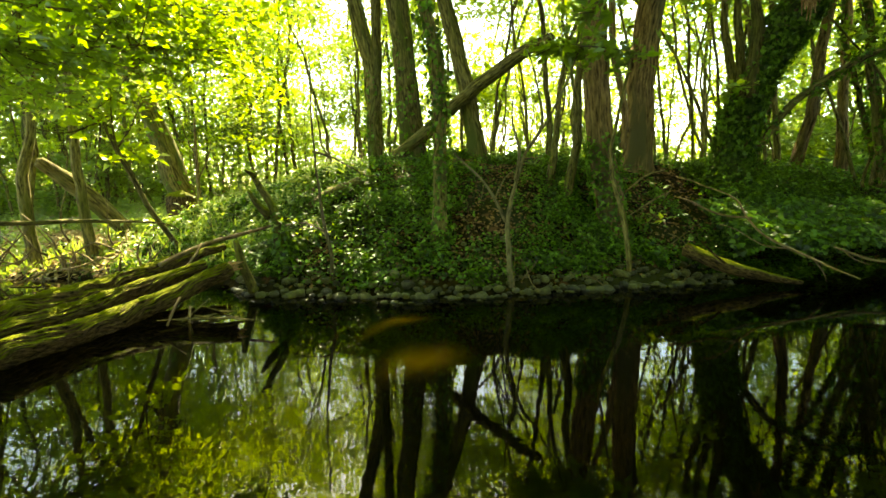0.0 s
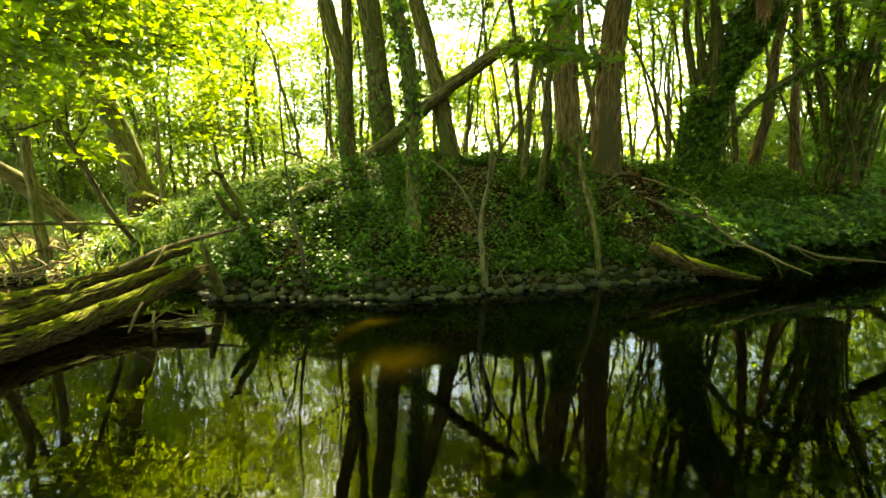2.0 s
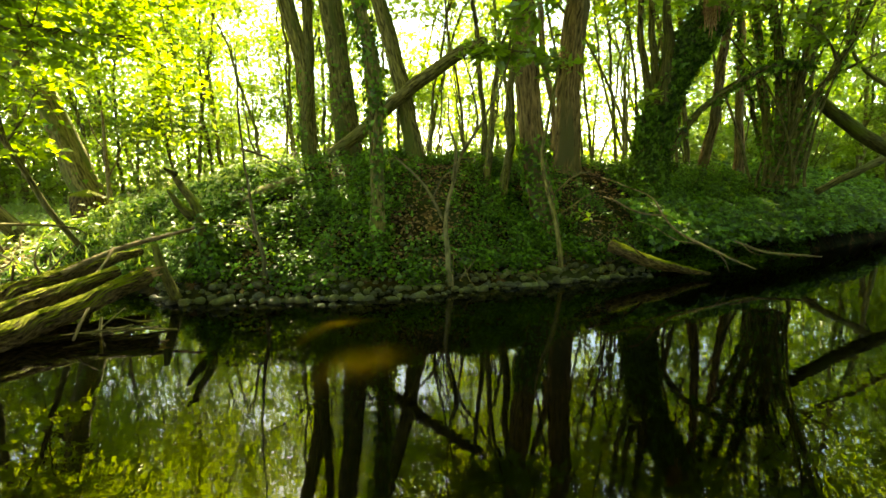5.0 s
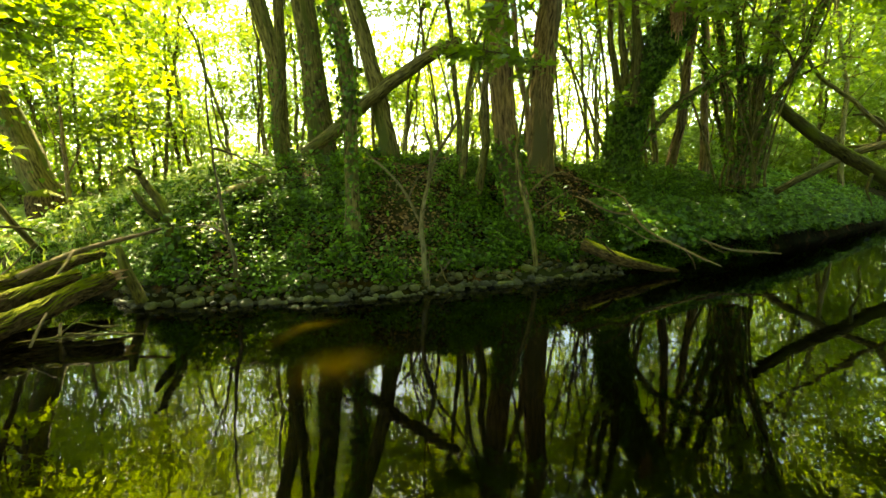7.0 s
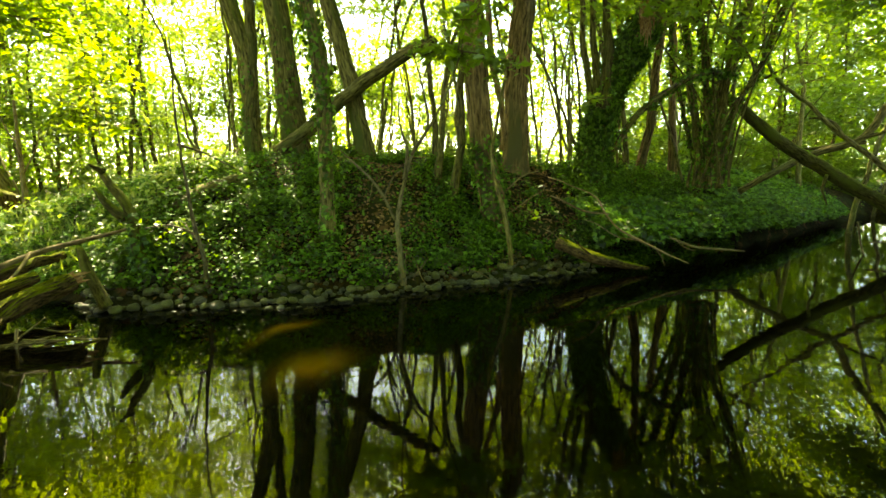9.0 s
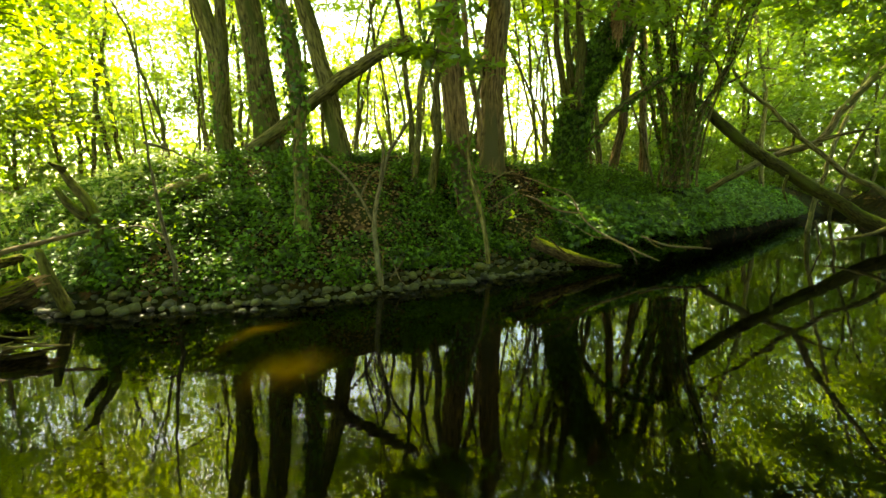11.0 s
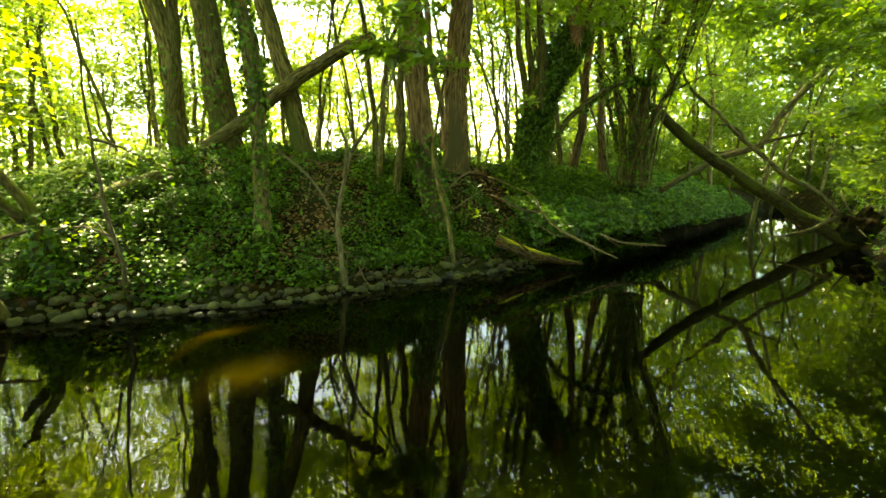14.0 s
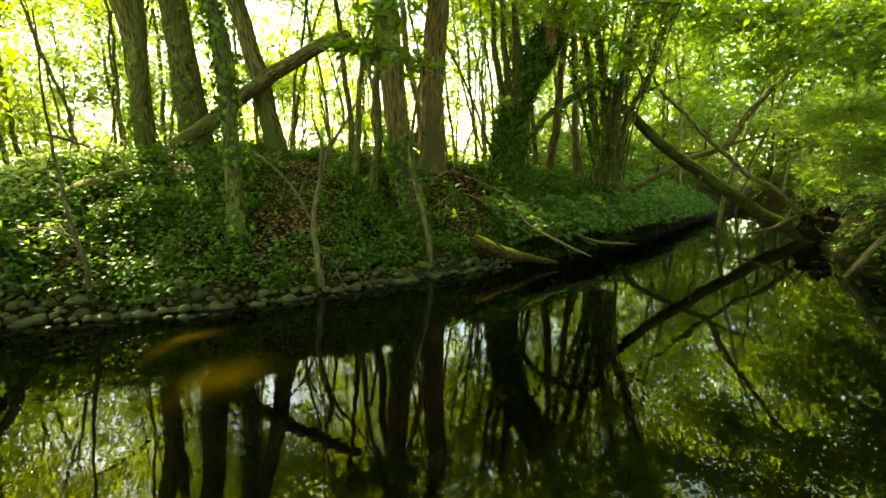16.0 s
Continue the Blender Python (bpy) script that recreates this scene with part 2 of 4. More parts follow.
def twigs_and_leaves(root_points, rng, reach, per, size, leaf_gap=0.25, lift=0.1):
    """From each root point a side twig with sprays of leaves: twig lines and leaf places."""
    lines, places = [], []
    for p in root_points:
        d = unit(rng.normal(0, 1, 3) * (1, 1, 0.45) + (0, 0, lift))
        end = p + d * reach * rng.uniform(0.5, 1.2)
        lines.append(np.array([p, end]))
        s = rng.uniform(0.15, 1.05, per)[:, None]
        places.append(p + (end - p) * s + rng.normal(0, 1, (per, 3)) * (leaf_gap, leaf_gap, leaf_gap * 0.45))
    return lines, np.vstack(places)


def thing(name, label, category, group="", kind="", at=(0, 0, 0)):
    ob = new(name)
    ob.location = at
    ob.empty_display_size = 0.2
    return tagged(ob, label, category, group, kind)


def tree(label, trunk, radii, rng, bark=BARK, leaf=LEAF, limbs=(), crown=0, ivy=None, top=None, sides=16, name="tree", group="", first=0.35, leaf_size=0.14, reach=1.2, category="tree", wander=0.06, per=55, ivy_part=None):
    """A tree: a trunk through the given points, sunk into the ground, then grown on to the height top; given limbs; a crown of limbs,
    twigs and leaves; ivy leaves on a stretch of the trunk (from, to, how many)."""
    trunk = [np.array(p, float) for p in trunk]
    radii = list(radii)
    base = trunk[0].copy()
    trunk.insert(0, base + (base - trunk[1]) * 0.02 - (0, 0, 0.3))
    radii.insert(0, radii[0] * 1.35)
    if top:
        d = unit(trunk[-1] - trunk[-2])
        d = unit(d * (1, 1, 0.6) + (0, 0, 0.6))
        while trunk[-1][2] < top:
            d = unit(d + rng.normal(0, 0.12, 3) + (0, 0, 0.1))
            trunk.append(trunk[-1] + d * 2.0)
            radii.append(max(0.03, radii[-1] * 0.84))
    whole = thing(name, label, category, group, at=tuple(base))
    sink = Matrix.Translation(-Vector(base))

    def hang(part_name, v, f, mat, smooth=True, note=""):
        me = mesh_of(part_name, v, f, mat, smooth)
        me.transform(sink)
        return piece(part_name, me, whole, note)

    seed = int(rng.integers(1000))
    hang("trunk", *tube(trunk, radii, sides, 0.16 if sides > 9 else 0.35, 0.1, seed, wander), bark)
    for pts, rad in limbs:
        hang("limb", *tube(pts, rad, max(8, sides - 6), 0.14, 0.1, seed + 3, 0.05), bark)
    if crown:
        line, u = smooth_line(trunk, 0.3)
        line = line[int(len(line) * first):]
        twig_bits, spots = [], []
        for k in range(crown):
            p = line[int(rng.uniform(0, len(line) - 1))]
            d = unit(rng.normal(0, 1, 3) * (1, 1, 0.3) + (0, 0, 0.35))
            ln = reach * rng.uniform(0.8, 2.0)
            limb = np.array([p, p + d * ln * 0.5 + (0, 0, 0.08 * ln), p + d * ln + rng.normal(0, 0.1, 3) * ln])
            r0 = min(0.05, radii[-1] * 0.8) * rng.uniform(0.6, 1.0) + 0.01
            hang("limb", *tube(limb, (r0, r0 * 0.6, 0.008), 5, 0.3 if sides > 9 else 0.7, 0.1, seed + k, 0.06), bark)
            s = rng.uniform(0.3, 1.05, 6)[:, None]
            roots = limb[0] + (limb[2] - limb[0]) * s
            lines, places = twigs_and_leaves(roots, rng, reach * 0.55, per, leaf_size, 0.2 * reach)
            twig_bits += [tube(l, (0.009, 0.003), 3, 9) for l in lines[::2 if sides > 9 else 4]]
            spots.append(places)
        tagged(hang("twigwork", *joined(twig_bits), bark), kind="stuff")
        tagged(hang("crown", *leaves(np.vstack(spots), (0, 0, 1), rng, leaf_size, OVAL if sides > 9 or leaf_size >= 0.2 else SPIKE, 0.55), leaf, False), kind="stuff")
    if ivy:
        lo, hi, count = ivy
        c, u = smooth_line(trunk, 0.05)
        r = np.interp(u, np.arange(len(radii)), radii)
        k = (rng.uniform(lo, hi, count) * (len(c) - 1)).astype(int)
        a = rng.uniform(0, 2 * np.pi, count)
        t = unit(np.gradient(c, axis=0))[k]
        side = unit(np.cross(t, (0.31, 0.9, 0.3)))
        out = np.cos(a)[:, None] * side + np.sin(a)[:, None] * np.cross(t, side)
        keep = grain(a * 1.5, k * 0.04, seed) > 0.2
        p = c[k] + out * (r[k] * 1.07 + np.abs(rng.normal(0.02, 0.05, count)))[:, None]
        tagged(hang("ivy", *leaves(p[keep], out[keep], rng, 0.065, LOBED, 0.45, droop=(0, 0, -1)), IVY, False, "dark green ivy leaves climbing the trunk"), kind="stuff")
    return whole


def ivy_on(parent, line, r, count, rng):
    """Ivy leaves along a bough."""
    c, u = smooth_line(line, 0.05)
    k = rng.integers(0, len(c), count)
    out = unit(rng.normal(0, 1, (count, 3)))
    keep = grain(k * 0.05, out[:, 2] * 2, 5) > 0.25
    p = c[k] + out * (r + np.abs(rng.normal(0, 0.05, count)))[:, None]
    me = mesh_of("ivy", *leaves(p[keep], out[keep], rng, 0.065, LOBED, 0.45, droop=(0, 0, -1)), IVY)
    me.transform(Matrix.Translation(-parent.location))
    tagged(piece("ivy", me, parent, "dark green ivy leaves along the bough"), kind="stuff")


# terrain as a function of the plan: stream bed, cut banks, the ivy mound and the woods behind
FAR_X = (-60, -30, -12, -9, -7.3, -6, -4.6, -3.4, -2.7, -1.8, -0.65, 0.5, 1.74, 2.6, 4, 5.6, 8, 11.6, 17.7, 23, 35, 60)
FAR_Y = (14, 10, 7.6, 7.2, 6.95, 7.1, 6.9, 6.5, 5.85, 5.8, 5.65, 5.7, 6.0, 6.16, 6.4, 6.5, 7.2, 8.7, 11.5, 13.8, 19, 30)
NEAR_X = (-60, -8, -4, 0, 4, 7, 9, 9.6, 13.7, 20, 25, 29, 60)
NEAR_Y = (-3, -0.6, 0.0, 0.2, 0.5, 1.6, 2.9, 3.6, 6.0, 9.3, 12.6, 16.6, 32)
CREST_X = (-60, -8, -6.6, -5.4, -4.2, -3, -1.5, 0.5, 2, 3.5, 5, 10, 20, 60)
CREST_Z = (0.5, 0.45, 0.52, 0.88, 1.32, 1.58, 1.82, 2.02, 2.05, 1.9, 1.85, 1.88, 1.6, 1.6)


def step(a, b, v):
    u = np.clip((v - a) / (b - a), 0, 1)
    return u * u * (3 - 2 * u)


def lattice(ix, iy, seed):
    h = np.sin(ix * 127.1 + iy * 311.7 + seed * 74.7) * 43758.5453
    return h - np.floor(h)


def grain(x, y, seed=0):
    """Smooth noise in the plane, from 0 to 1."""
    ix, iy = np.floor(x), np.floor(y)
    fx, fy = x - ix, y - iy
    fx, fy = fx * fx * (3 - 2 * fx), fy * fy * (3 - 2 * fy)
    a, b = lattice(ix, iy, seed), lattice(ix + 1, iy, seed)
    c, d = lattice(ix, iy + 1, seed), lattice(ix + 1, iy + 1, seed)
    return (a * (1 - fx) + b * fx) * (1 - fy) + (c * (1 - fx) + d * fx) * fy


def inland(x, y):
    """Metres from the far waterline, on to the land."""
    return (y - np.interp(x, FAR_X, FAR_Y)) * np.where(x > 5.6, 0.9, 1.0)


def ground_z(x, y):
    x, y = np.asarray(x, float), np.asarray(y, float)
    d, near = inland(x, y), np.interp(x, NEAR_X, NEAR_Y) - y
    crest = np.interp(x, CREST_X, CREST_Z)
    mound = step(-6.6, -3.4, x + 0.18 * (y - 8.5))
    back = (0.5 + 0.022 * (np.minimum(y, 60) - 7)) * (1 - mound) + (1.45 + 0.042 * (np.minimum(y, 50) - 9)) * mound
    cut = step(4.2, 5.4, x)
    u = np.clip(d / 3.1, 0, 1)
    rise = crest * (1 - (1 - u) ** 1.45)
    steep = 0.5 * step(0.25, 0.5, d) + (crest - 0.5) * (1 - (1 - np.clip((d - 0.4) / 2.6, 0, 1)) ** 1.6)
    land = rise * (1 - cut) + steep * cut
    land = land + (back - land) * step(3.2, 8.5, d)
    bed = -0.75 * step(0, 2.2, np.minimum(-d, -near)) - 0.06
    bed = bed + 0.42 * np.exp(-((x + 0.45) / 1.1) ** 2 - ((y - 4.2) / 0.8) ** 2)
    shore = 0.75 * step(0, 0.9, near) + 0.25 * step(0.9, 6, near) + 0.5 * step(6.5, 10, x) * step(0, 1.2, near)
    shore = np.where(np.abs(x) < 3, np.minimum(shore, 0.05 + 0.12 * np.maximum(near, 0)), shore)
    z = np.where(d > 0, land - 0.06 * (d < 0.2), np.where(near > 0, shore, bed))
    rough = (grain(x * 1.7, y * 1.7, 1) - 0.5) * 0.22 + (grain(x * 5, y * 5, 2) - 0.5) * 0.09
    return z + rough * (0.35 + 0.65 * step(0, 0.8, np.maximum(d, near)))



# ---- ground and water ----
def axis_of(lo, hi, fine_lo, fine_hi, gap):
    inner = np.arange(fine_lo, fine_hi + gap, gap)
    grow = np.cumsum(gap * 1.16 ** np.arange(1, 80))
    left, right = fine_lo - grow[fine_lo - grow > lo][::-1], fine_hi + gap + grow[fine_hi + gap + grow < hi]
    return np.r_[lo, left, inner, right, hi]


def build_ground():
    xs, ys = axis_of(-900, 900, -9, 14, 0.12), axis_of(-300, 1500, 3.4, 11.5, 0.1)
    x, y = np.meshgrid(xs, ys, indexing="ij")
    v = np.stack([x, y, ground_z(x, y)], -1).reshape(-1, 3)
    i, j = np.meshgrid(np.arange(len(xs) - 1), np.arange(len(ys) - 1), indexing="ij")
    n = len(ys)
    f = np.stack([i * n + j, (i + 1) * n + j, (i + 1) * n + j + 1, i * n + j + 1], -1).reshape(-1, 4)
    me = mesh_of("ground", v, f, SOIL, True)
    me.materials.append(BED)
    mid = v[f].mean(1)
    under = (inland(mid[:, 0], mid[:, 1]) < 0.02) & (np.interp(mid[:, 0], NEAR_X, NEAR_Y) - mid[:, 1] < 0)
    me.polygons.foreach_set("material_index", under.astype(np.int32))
    px, py = v[:, 0], v[:, 1]
    def bar(cx, cy, ax, ay, long, wide):
        """A fleck of sunlit sand painted on the bed, lying along (ax, ay)."""
        s = math.hypot(ax, ay)
        u, w = ((px - cx) * ax + (py - cy) * ay) / s, ((py - cy) * ax - (px - cx) * ay) / s
        return np.exp(-(u / long) ** 2 - (w / wide) ** 2)

    # Two pools of sunlight, painted as bright orange sand.
    sunlit_sand = np.maximum(bar(-0.55, 4.82, 1, 0.6, 0.26, 0.1), bar(-0.22, 4.16, 1, 0.45, 0.3, 0.1)) * (0.75 + 0.9 * grain(px * 7, py * 12, 61)) + 0.012 * bar(-0.4, 4.4, 1, 0.3, 0.9, 0.5)
    me.attributes.new("sunlit_sand", "FLOAT", "POINT").data.foreach_set("value", np.clip(sunlit_sand, 0, 1).astype(np.float32))
    tagged(new("ground", me), "dark woodland soil with leaf litter and a stream bed", "ground", kind="structure")
    w = mesh_of("water", *sheet(-60, 60, -8, 40, 0.0), WATER)
    tagged(new("water", w), "still dark green stream water mirroring the trees", "water", kind="structure")


def sheet(x0, x1, y0, y1, z):
    return np.array([(x0, y0, z), (x1, y0, z), (x1, y1, z), (x0, y1, z)]), np.array([(0, 1, 2, 3)])


build_ground()


def on_ground(x, y, lift=0.0):
    x, y = np.asarray(x, float), np.asarray(y, float)
    return np.stack([x, y, ground_z(x, y) + lift], -1)


def ground_normal(x, y):
    e = 0.12
    gx = (ground_z(x + e, y) - ground_z(x - e, y)) / (2 * e)
    gy = (ground_z(x, y + e) - ground_z(x, y - e)) / (2 * e)
    return unit(np.stack([-gx, -gy, np.ones_like(gx)], -1))


# ---- ground cover ----
def cover(name, label, category, rng, n, xr, yr, keep, size, shape, mat, lift, tilt, droop=None, facing=None, hang_over=0.0):
    """Leaves strewn over a stretch of the ground, where keep(x, y, inland) allows."""
    x, y = rng.uniform(*xr, n), rng.uniform(*yr, n)
    d = inland(x, y)
    k = keep(x, y, d, rng.random(n))
    x, y, d = x[k], y[k], d[k]
    p = on_ground(x, y) + np.abs(rng.normal(0, lift, len(x)))[:, None] * (0, -0.35, 1)
    p[:, 2] += lift * 2.6 * grain(x * 3.2, y * 3.2, 17) * grain(x * 1.1, y * 1.1, 18)
    nrm = ground_normal(x, y) + (0, -0.3, 0.7) if facing is None else facing
    ob = new(name, mesh_of(name, *leaves(p, nrm, rng, size, shape, tilt, 0.3, droop), mat))
    return tagged(ob, label, category, kind="stuff")


def bare(x, y):
    """Where the mound shows its soil: worn patches down its middle and beside the trunks, ragged at the edges."""
    fray = 0.55 + 0.9 * grain(x * 4.2, y * 4.2, 19)
    a = np.exp(-((x - 0.7 - 0.2 * (y - 6.5)) / 0.95) ** 2) * step(5.9, 6.3, y) * (1 - step(8.4, 9.2, y))
    b = np.exp(-((x - 3.6) / 0.8) ** 2) * step(6.7, 7.2, y) * (1 - step(8.8, 9.5, y))
    c = 0.8 * np.exp(-((x + 0.6) / 0.7) ** 2 - ((y - 6.6) / 0.45) ** 2)
    return np.clip(np.maximum(np.maximum(a, b), c) * fray, 0, 0.97) + 0.8 * step(0.56, 0.76, grain(x * 1.1, y * 1.3, 11))


rng = np.random.default_rng(3)
cover("ivy_mat", "glossy dark green ivy covering the stream bank", "ivy", rng, 470000, (-6.2, 9), (5.7, 11.5),
      lambda x, y, d, q: (d > 0.05 + 0.22 * grain(x * 2.4, y * 0, 4)) & (d < 5) & (q > bare(x, y)) & (q > 0.7 * step(0.5, 0.7, grain(x * 3.6, y * 4.5, 15))) & (q < step(-6.4, -3.6, x + 0.25 * (y - 7)) + 0.08),
      0.05, KITE, IVY, 0.07, 0.42, droop=(0, -0.6, -0.5), facing=(0, -0.25, 1))
cover("ivy_mat", "dense hanging ivy over the undercut stream bank", "ivy", rng, 46000, (9, 21), (6.5, 17),
      lambda x, y, d, q: (d > 0.35) & (d < 4.6) & (q > 0.3 * grain(x * 1.3, y * 1.3, 12)), 0.1, KITE, IVY, 0.1, 0.55, droop=(-0.3, -0.6, -0.5))
cover("herb_layer", "sunlit low green herbs on the woodland floor", "undergrowth", rng, 90000, (-22, 3), (7, 24),
      lambda x, y, d, q: (d > 0.25) & (x < -2.0 + 0.3 * (y - 9)) & (grain(x * 0.9, y * 0.9, 21) > 0.3 + 0.2 * (y < 15)) & (q < 1.1 - 0.03 * y), 0.11, OVAL, HERB, 0.12, 0.5)
cover("herb_layer", "low green herbs on the woodland floor", "undergrowth", rng, 42000, (-3, 34), (9, 34),
      lambda x, y, d, q: (d > 3.5) & (grain(x * 0.8, y * 0.8, 22) > 0.35), 0.14, OVAL, HERB, 0.14, 0.5)
cover("grass_blades", "tufts of thin green grass", "grass", rng, 17000, (-14, -2), (6.9, 16),
      lambda x, y, d, q: (d > 0.15) & (grain(x * 1.4, y * 1.4, 23) > 0.45) & (q < step(-2, -4, x) + 0.1), 0.24, BLADE, HERB, 0.02, 0.35, droop=(0, 0, 1), facing=(0, -1, 0.2))
cover("leaf_litter", "dry brown fallen leaves on the bank", "leaf litter", rng, 34000, (-8, 9), (5.6, 12),
      lambda x, y, d, q: (d > 0.15) & (d < 5) & (q < 0.12 + bare(x, y)), 0.065, OVAL, LITTER, 0.012, 0.35)
cover("leaf_litter", "pale dry leaves and stalks on the sunlit low ground", "leaf litter", rng, 22000, (-13, -4.4), (7, 15),
      lambda x, y, d, q: (d > 0.1) & (grain(x * 0.8, y * 0.8, 24) > 0.35), 0.1, OVAL, SUNLIT_LITTER, 0.03, 0.5)


def near_side(x, y):
    return np.interp(x, NEAR_X, NEAR_Y) - y


cover("bank_undergrowth", "dark ferny undergrowth on the shaded bank", "undergrowth", rng, 40000, (6, 26), (-2, 12),
      lambda x, y, d, q: (near_side(x, y) > 0.1) & (near_side(x, y) < 5) & (q > 0.5 * grain(x, y, 14)), 0.095, LOBED, IVY, 0.08, 0.5, droop=(-0.5, 0.3, -0.3))
cover("bank_undergrowth", "low undergrowth on the trodden bank", "undergrowth", rng, 12000, (-14, 7), (-9, 0.5),
      lambda x, y, d, q: (near_side(x, y) > 0.2) & (x * x + y * y > 1) & (q > 0.5 * grain(x, y, 14)), 0.12, OVAL, HERB, 0.1, 0.5)


def hanging_ivy(rng):
    """The curtain of ivy that hangs over the undercut bank."""
    n = 32000
    x = rng.uniform(4.5, 20, n)
    yw = np.interp(x, FAR_X, FAR_Y)
    q = rng.random(n)
    hem = 0.34 + 0.28 * grain(x * 1.6, x * 0, 31) - 0.12 * step(11, 18, x)
    z = hem + (1.25 - hem) * q
    y = yw + 0.12 + 1.4 * q ** 1.7 + rng.normal(0, 0.06, n) - 0.3 * grain(x * 2.2, z * 2.2, 33) * grain(x * 0.8, z, 34)
    p = np.stack([x, y, z], -1)
    ob = new("ivy_curtain", mesh_of("ivy_curtain", *leaves(p, (-0.2, -0.6, 0.8), rng, 0.085, KITE, 0.55, 0.3, (0, -0.2, -1)), IVY))
    tagged(ob, "dark green ivy hanging over the undercut bank", "ivy", kind="stuff")


hanging_ivy(rng)


# ---- stones at the waterline ----
def stone_mesh(rng):
    bm = bmesh.new()
    bmesh.ops.create_icosphere(bm, subdivisions=2, radius=1.0)
    o = Vector(rng.uniform(-50, 50, 3))
    for v in bm.verts:
        c = v.co
        flat = Vector((math.copysign(abs(c.x) ** 0.8, c.x), math.copysign(abs(c.y) ** 0.8, c.y), math.copysign(abs(c.z) ** 0.75, c.z) * 0.8))
        v.co = flat * (1 + 0.4 * noise.noise(c * 1.1 + o) + 0.14 * noise.noise(c * 3.1 + o))
    me = bpy.data.meshes.new("stone")
    bm.to_mesh(me)
    bm.free()
    me.materials.append(STONE)
    me.polygons.foreach_set("use_smooth", np.full(len(me.polygons), True))
    return me


def stones(rng):
    edge = thing("stone_edging", "rounded grey river stones lining the foot of the bank", "stones", kind="structure")
    kinds = [stone_mesh(rng) for _ in range(7)]
    taken = []
    for row, (d0, d1, count, lo, hi) in enumerate(((-0.06, 0.05, 170, 0.035, 0.1), (0.07, 0.2, 170, 0.03, 0.09), (0.2, 0.36, 150, 0.03, 0.085), (-0.24, -0.08, 80, 0.03, 0.06), (0.4, 0.8, 20, 0.045, 0.085))):
        for k in range(count):
            x = -3.1 + 7.6 * (k + rng.uniform(-0.4, 0.4)) / count
            r = 0.84 * (lo + (hi - lo) * rng.random() ** 1.6)
            y = float(np.interp(x, FAR_X, FAR_Y)) + rng.uniform(d0, d1)
            if any((x - a) ** 2 + (y - b) ** 2 < (0.74 * (r + c)) ** 2 for a, b, c in taken):
                continue
            taken.append((x, y, r))
            z = float(ground_z(x, y)) + r * 0.25 + (0.05 if row < 2 else 0.0)
            ob = piece("stone", kinds[int(rng.integers(7))], edge)
            ob.matrix_world = pose(x, y, z, rng.uniform(-14, 14), rng.uniform(-14, 14), rng.uniform(-35, 35)) @ Matrix.Diagonal((r * rng.uniform(0.95, 1.3), r, r * rng.uniform(0.85, 1.15), 1))


stones(np.random.default_rng(8))


# ---- fallen logs and dead wood ----
def dead(name, label, category, lines, mat=DEAD, sides=8, group="", ridges=0.12, wander=0.05, furrow=0.0, gap=0.1):
    """A dead branch or log: its first line is the stem, the rest its side branches."""
    base = np.array(lines[0][0][0])
    whole = thing(name, label, category, group, at=tuple(base))
    for k, (pts, rad) in enumerate(lines):
        me = mesh_of("stem" if k == 0 else "side_branch", *tube(pts, rad, sides, gap, ridges, 40 + k, wander, furrow), mat, True)
        me.transform(Matrix.Translation(-Vector(base)))
        piece("stem" if k == 0 else "side_branch", me, whole)
    return whole


def splinters(parent, at, ahead, r, count, rng, mat=RAW, long=1.0):
    bits = []
    for _ in range(count):
        a = rng.uniform(0, 2 * np.pi)
        off = np.array((math.cos(a), rng.normal(0, 0.2), math.sin(a))) * r * rng.uniform(0.2, 0.9)
        p = np.array(at) + off
        e = p + np.array(ahead) * rng.uniform(0.08, 0.3) * long + rng.normal(0, 0.03, 3)
        bits.append(tube([p - np.array(ahead) * 0.1, p, e], (0.03, 0.025, 0.005), 5, 0.2, 0.2, 3))
    me = mesh_of("broken_end", *joined(bits), mat, False)
    me.transform(Matrix.Translation(-parent.location))
    piece("broken_end", me, parent, "torn pale wood at the break")


near_log = dead("fallen_log", "thick mossy fallen log with furrowed bark lying in the stream", "log", [
    ([(-3.79, 2.86, 0.10), (-3.72, 3.42, 0.15), (-3.58, 4.11, 0.12), (-3.27, 4.97, 0.22), (-2.88, 5.60, 0.43)], (0.145, 0.14, 0.135, 0.13, 0.12)),
    ([(-3.99, 3.18, 0.18), (-3.89, 3.60, 0.25), (-3.76, 4.35, 0.27), (-3.54, 5.09, 0.36), (-3.22, 5.65, 0.50)], (0.13, 0.125, 0.12, 0.105, 0.08))], LOG, 96, ridges=0.1, wander=0.03, furrow=0.2, gap=0.035)
splinters(near_log, (-2.91, 5.59, 0.43), (0.35, 0.35, 0.1), 0.11, 30, np.random.default_rng(4))
dead("fallen_log", "long mossy fallen trunk lying behind another log", "log", [
    ([(-4.60, 3.69, 0.17), (-4.46, 4.16, 0.24), (-4.30, 5.00, 0.27), (-4.15, 5.76, 0.33), (-3.95, 6.49, 0.45), (-3.69, 7.10, 0.54)], (0.17, 0.16, 0.15, 0.125, 0.1, 0.06))], LOG, 72, ridges=0.12, wander=0.04, furrow=0.1, gap=0.045)
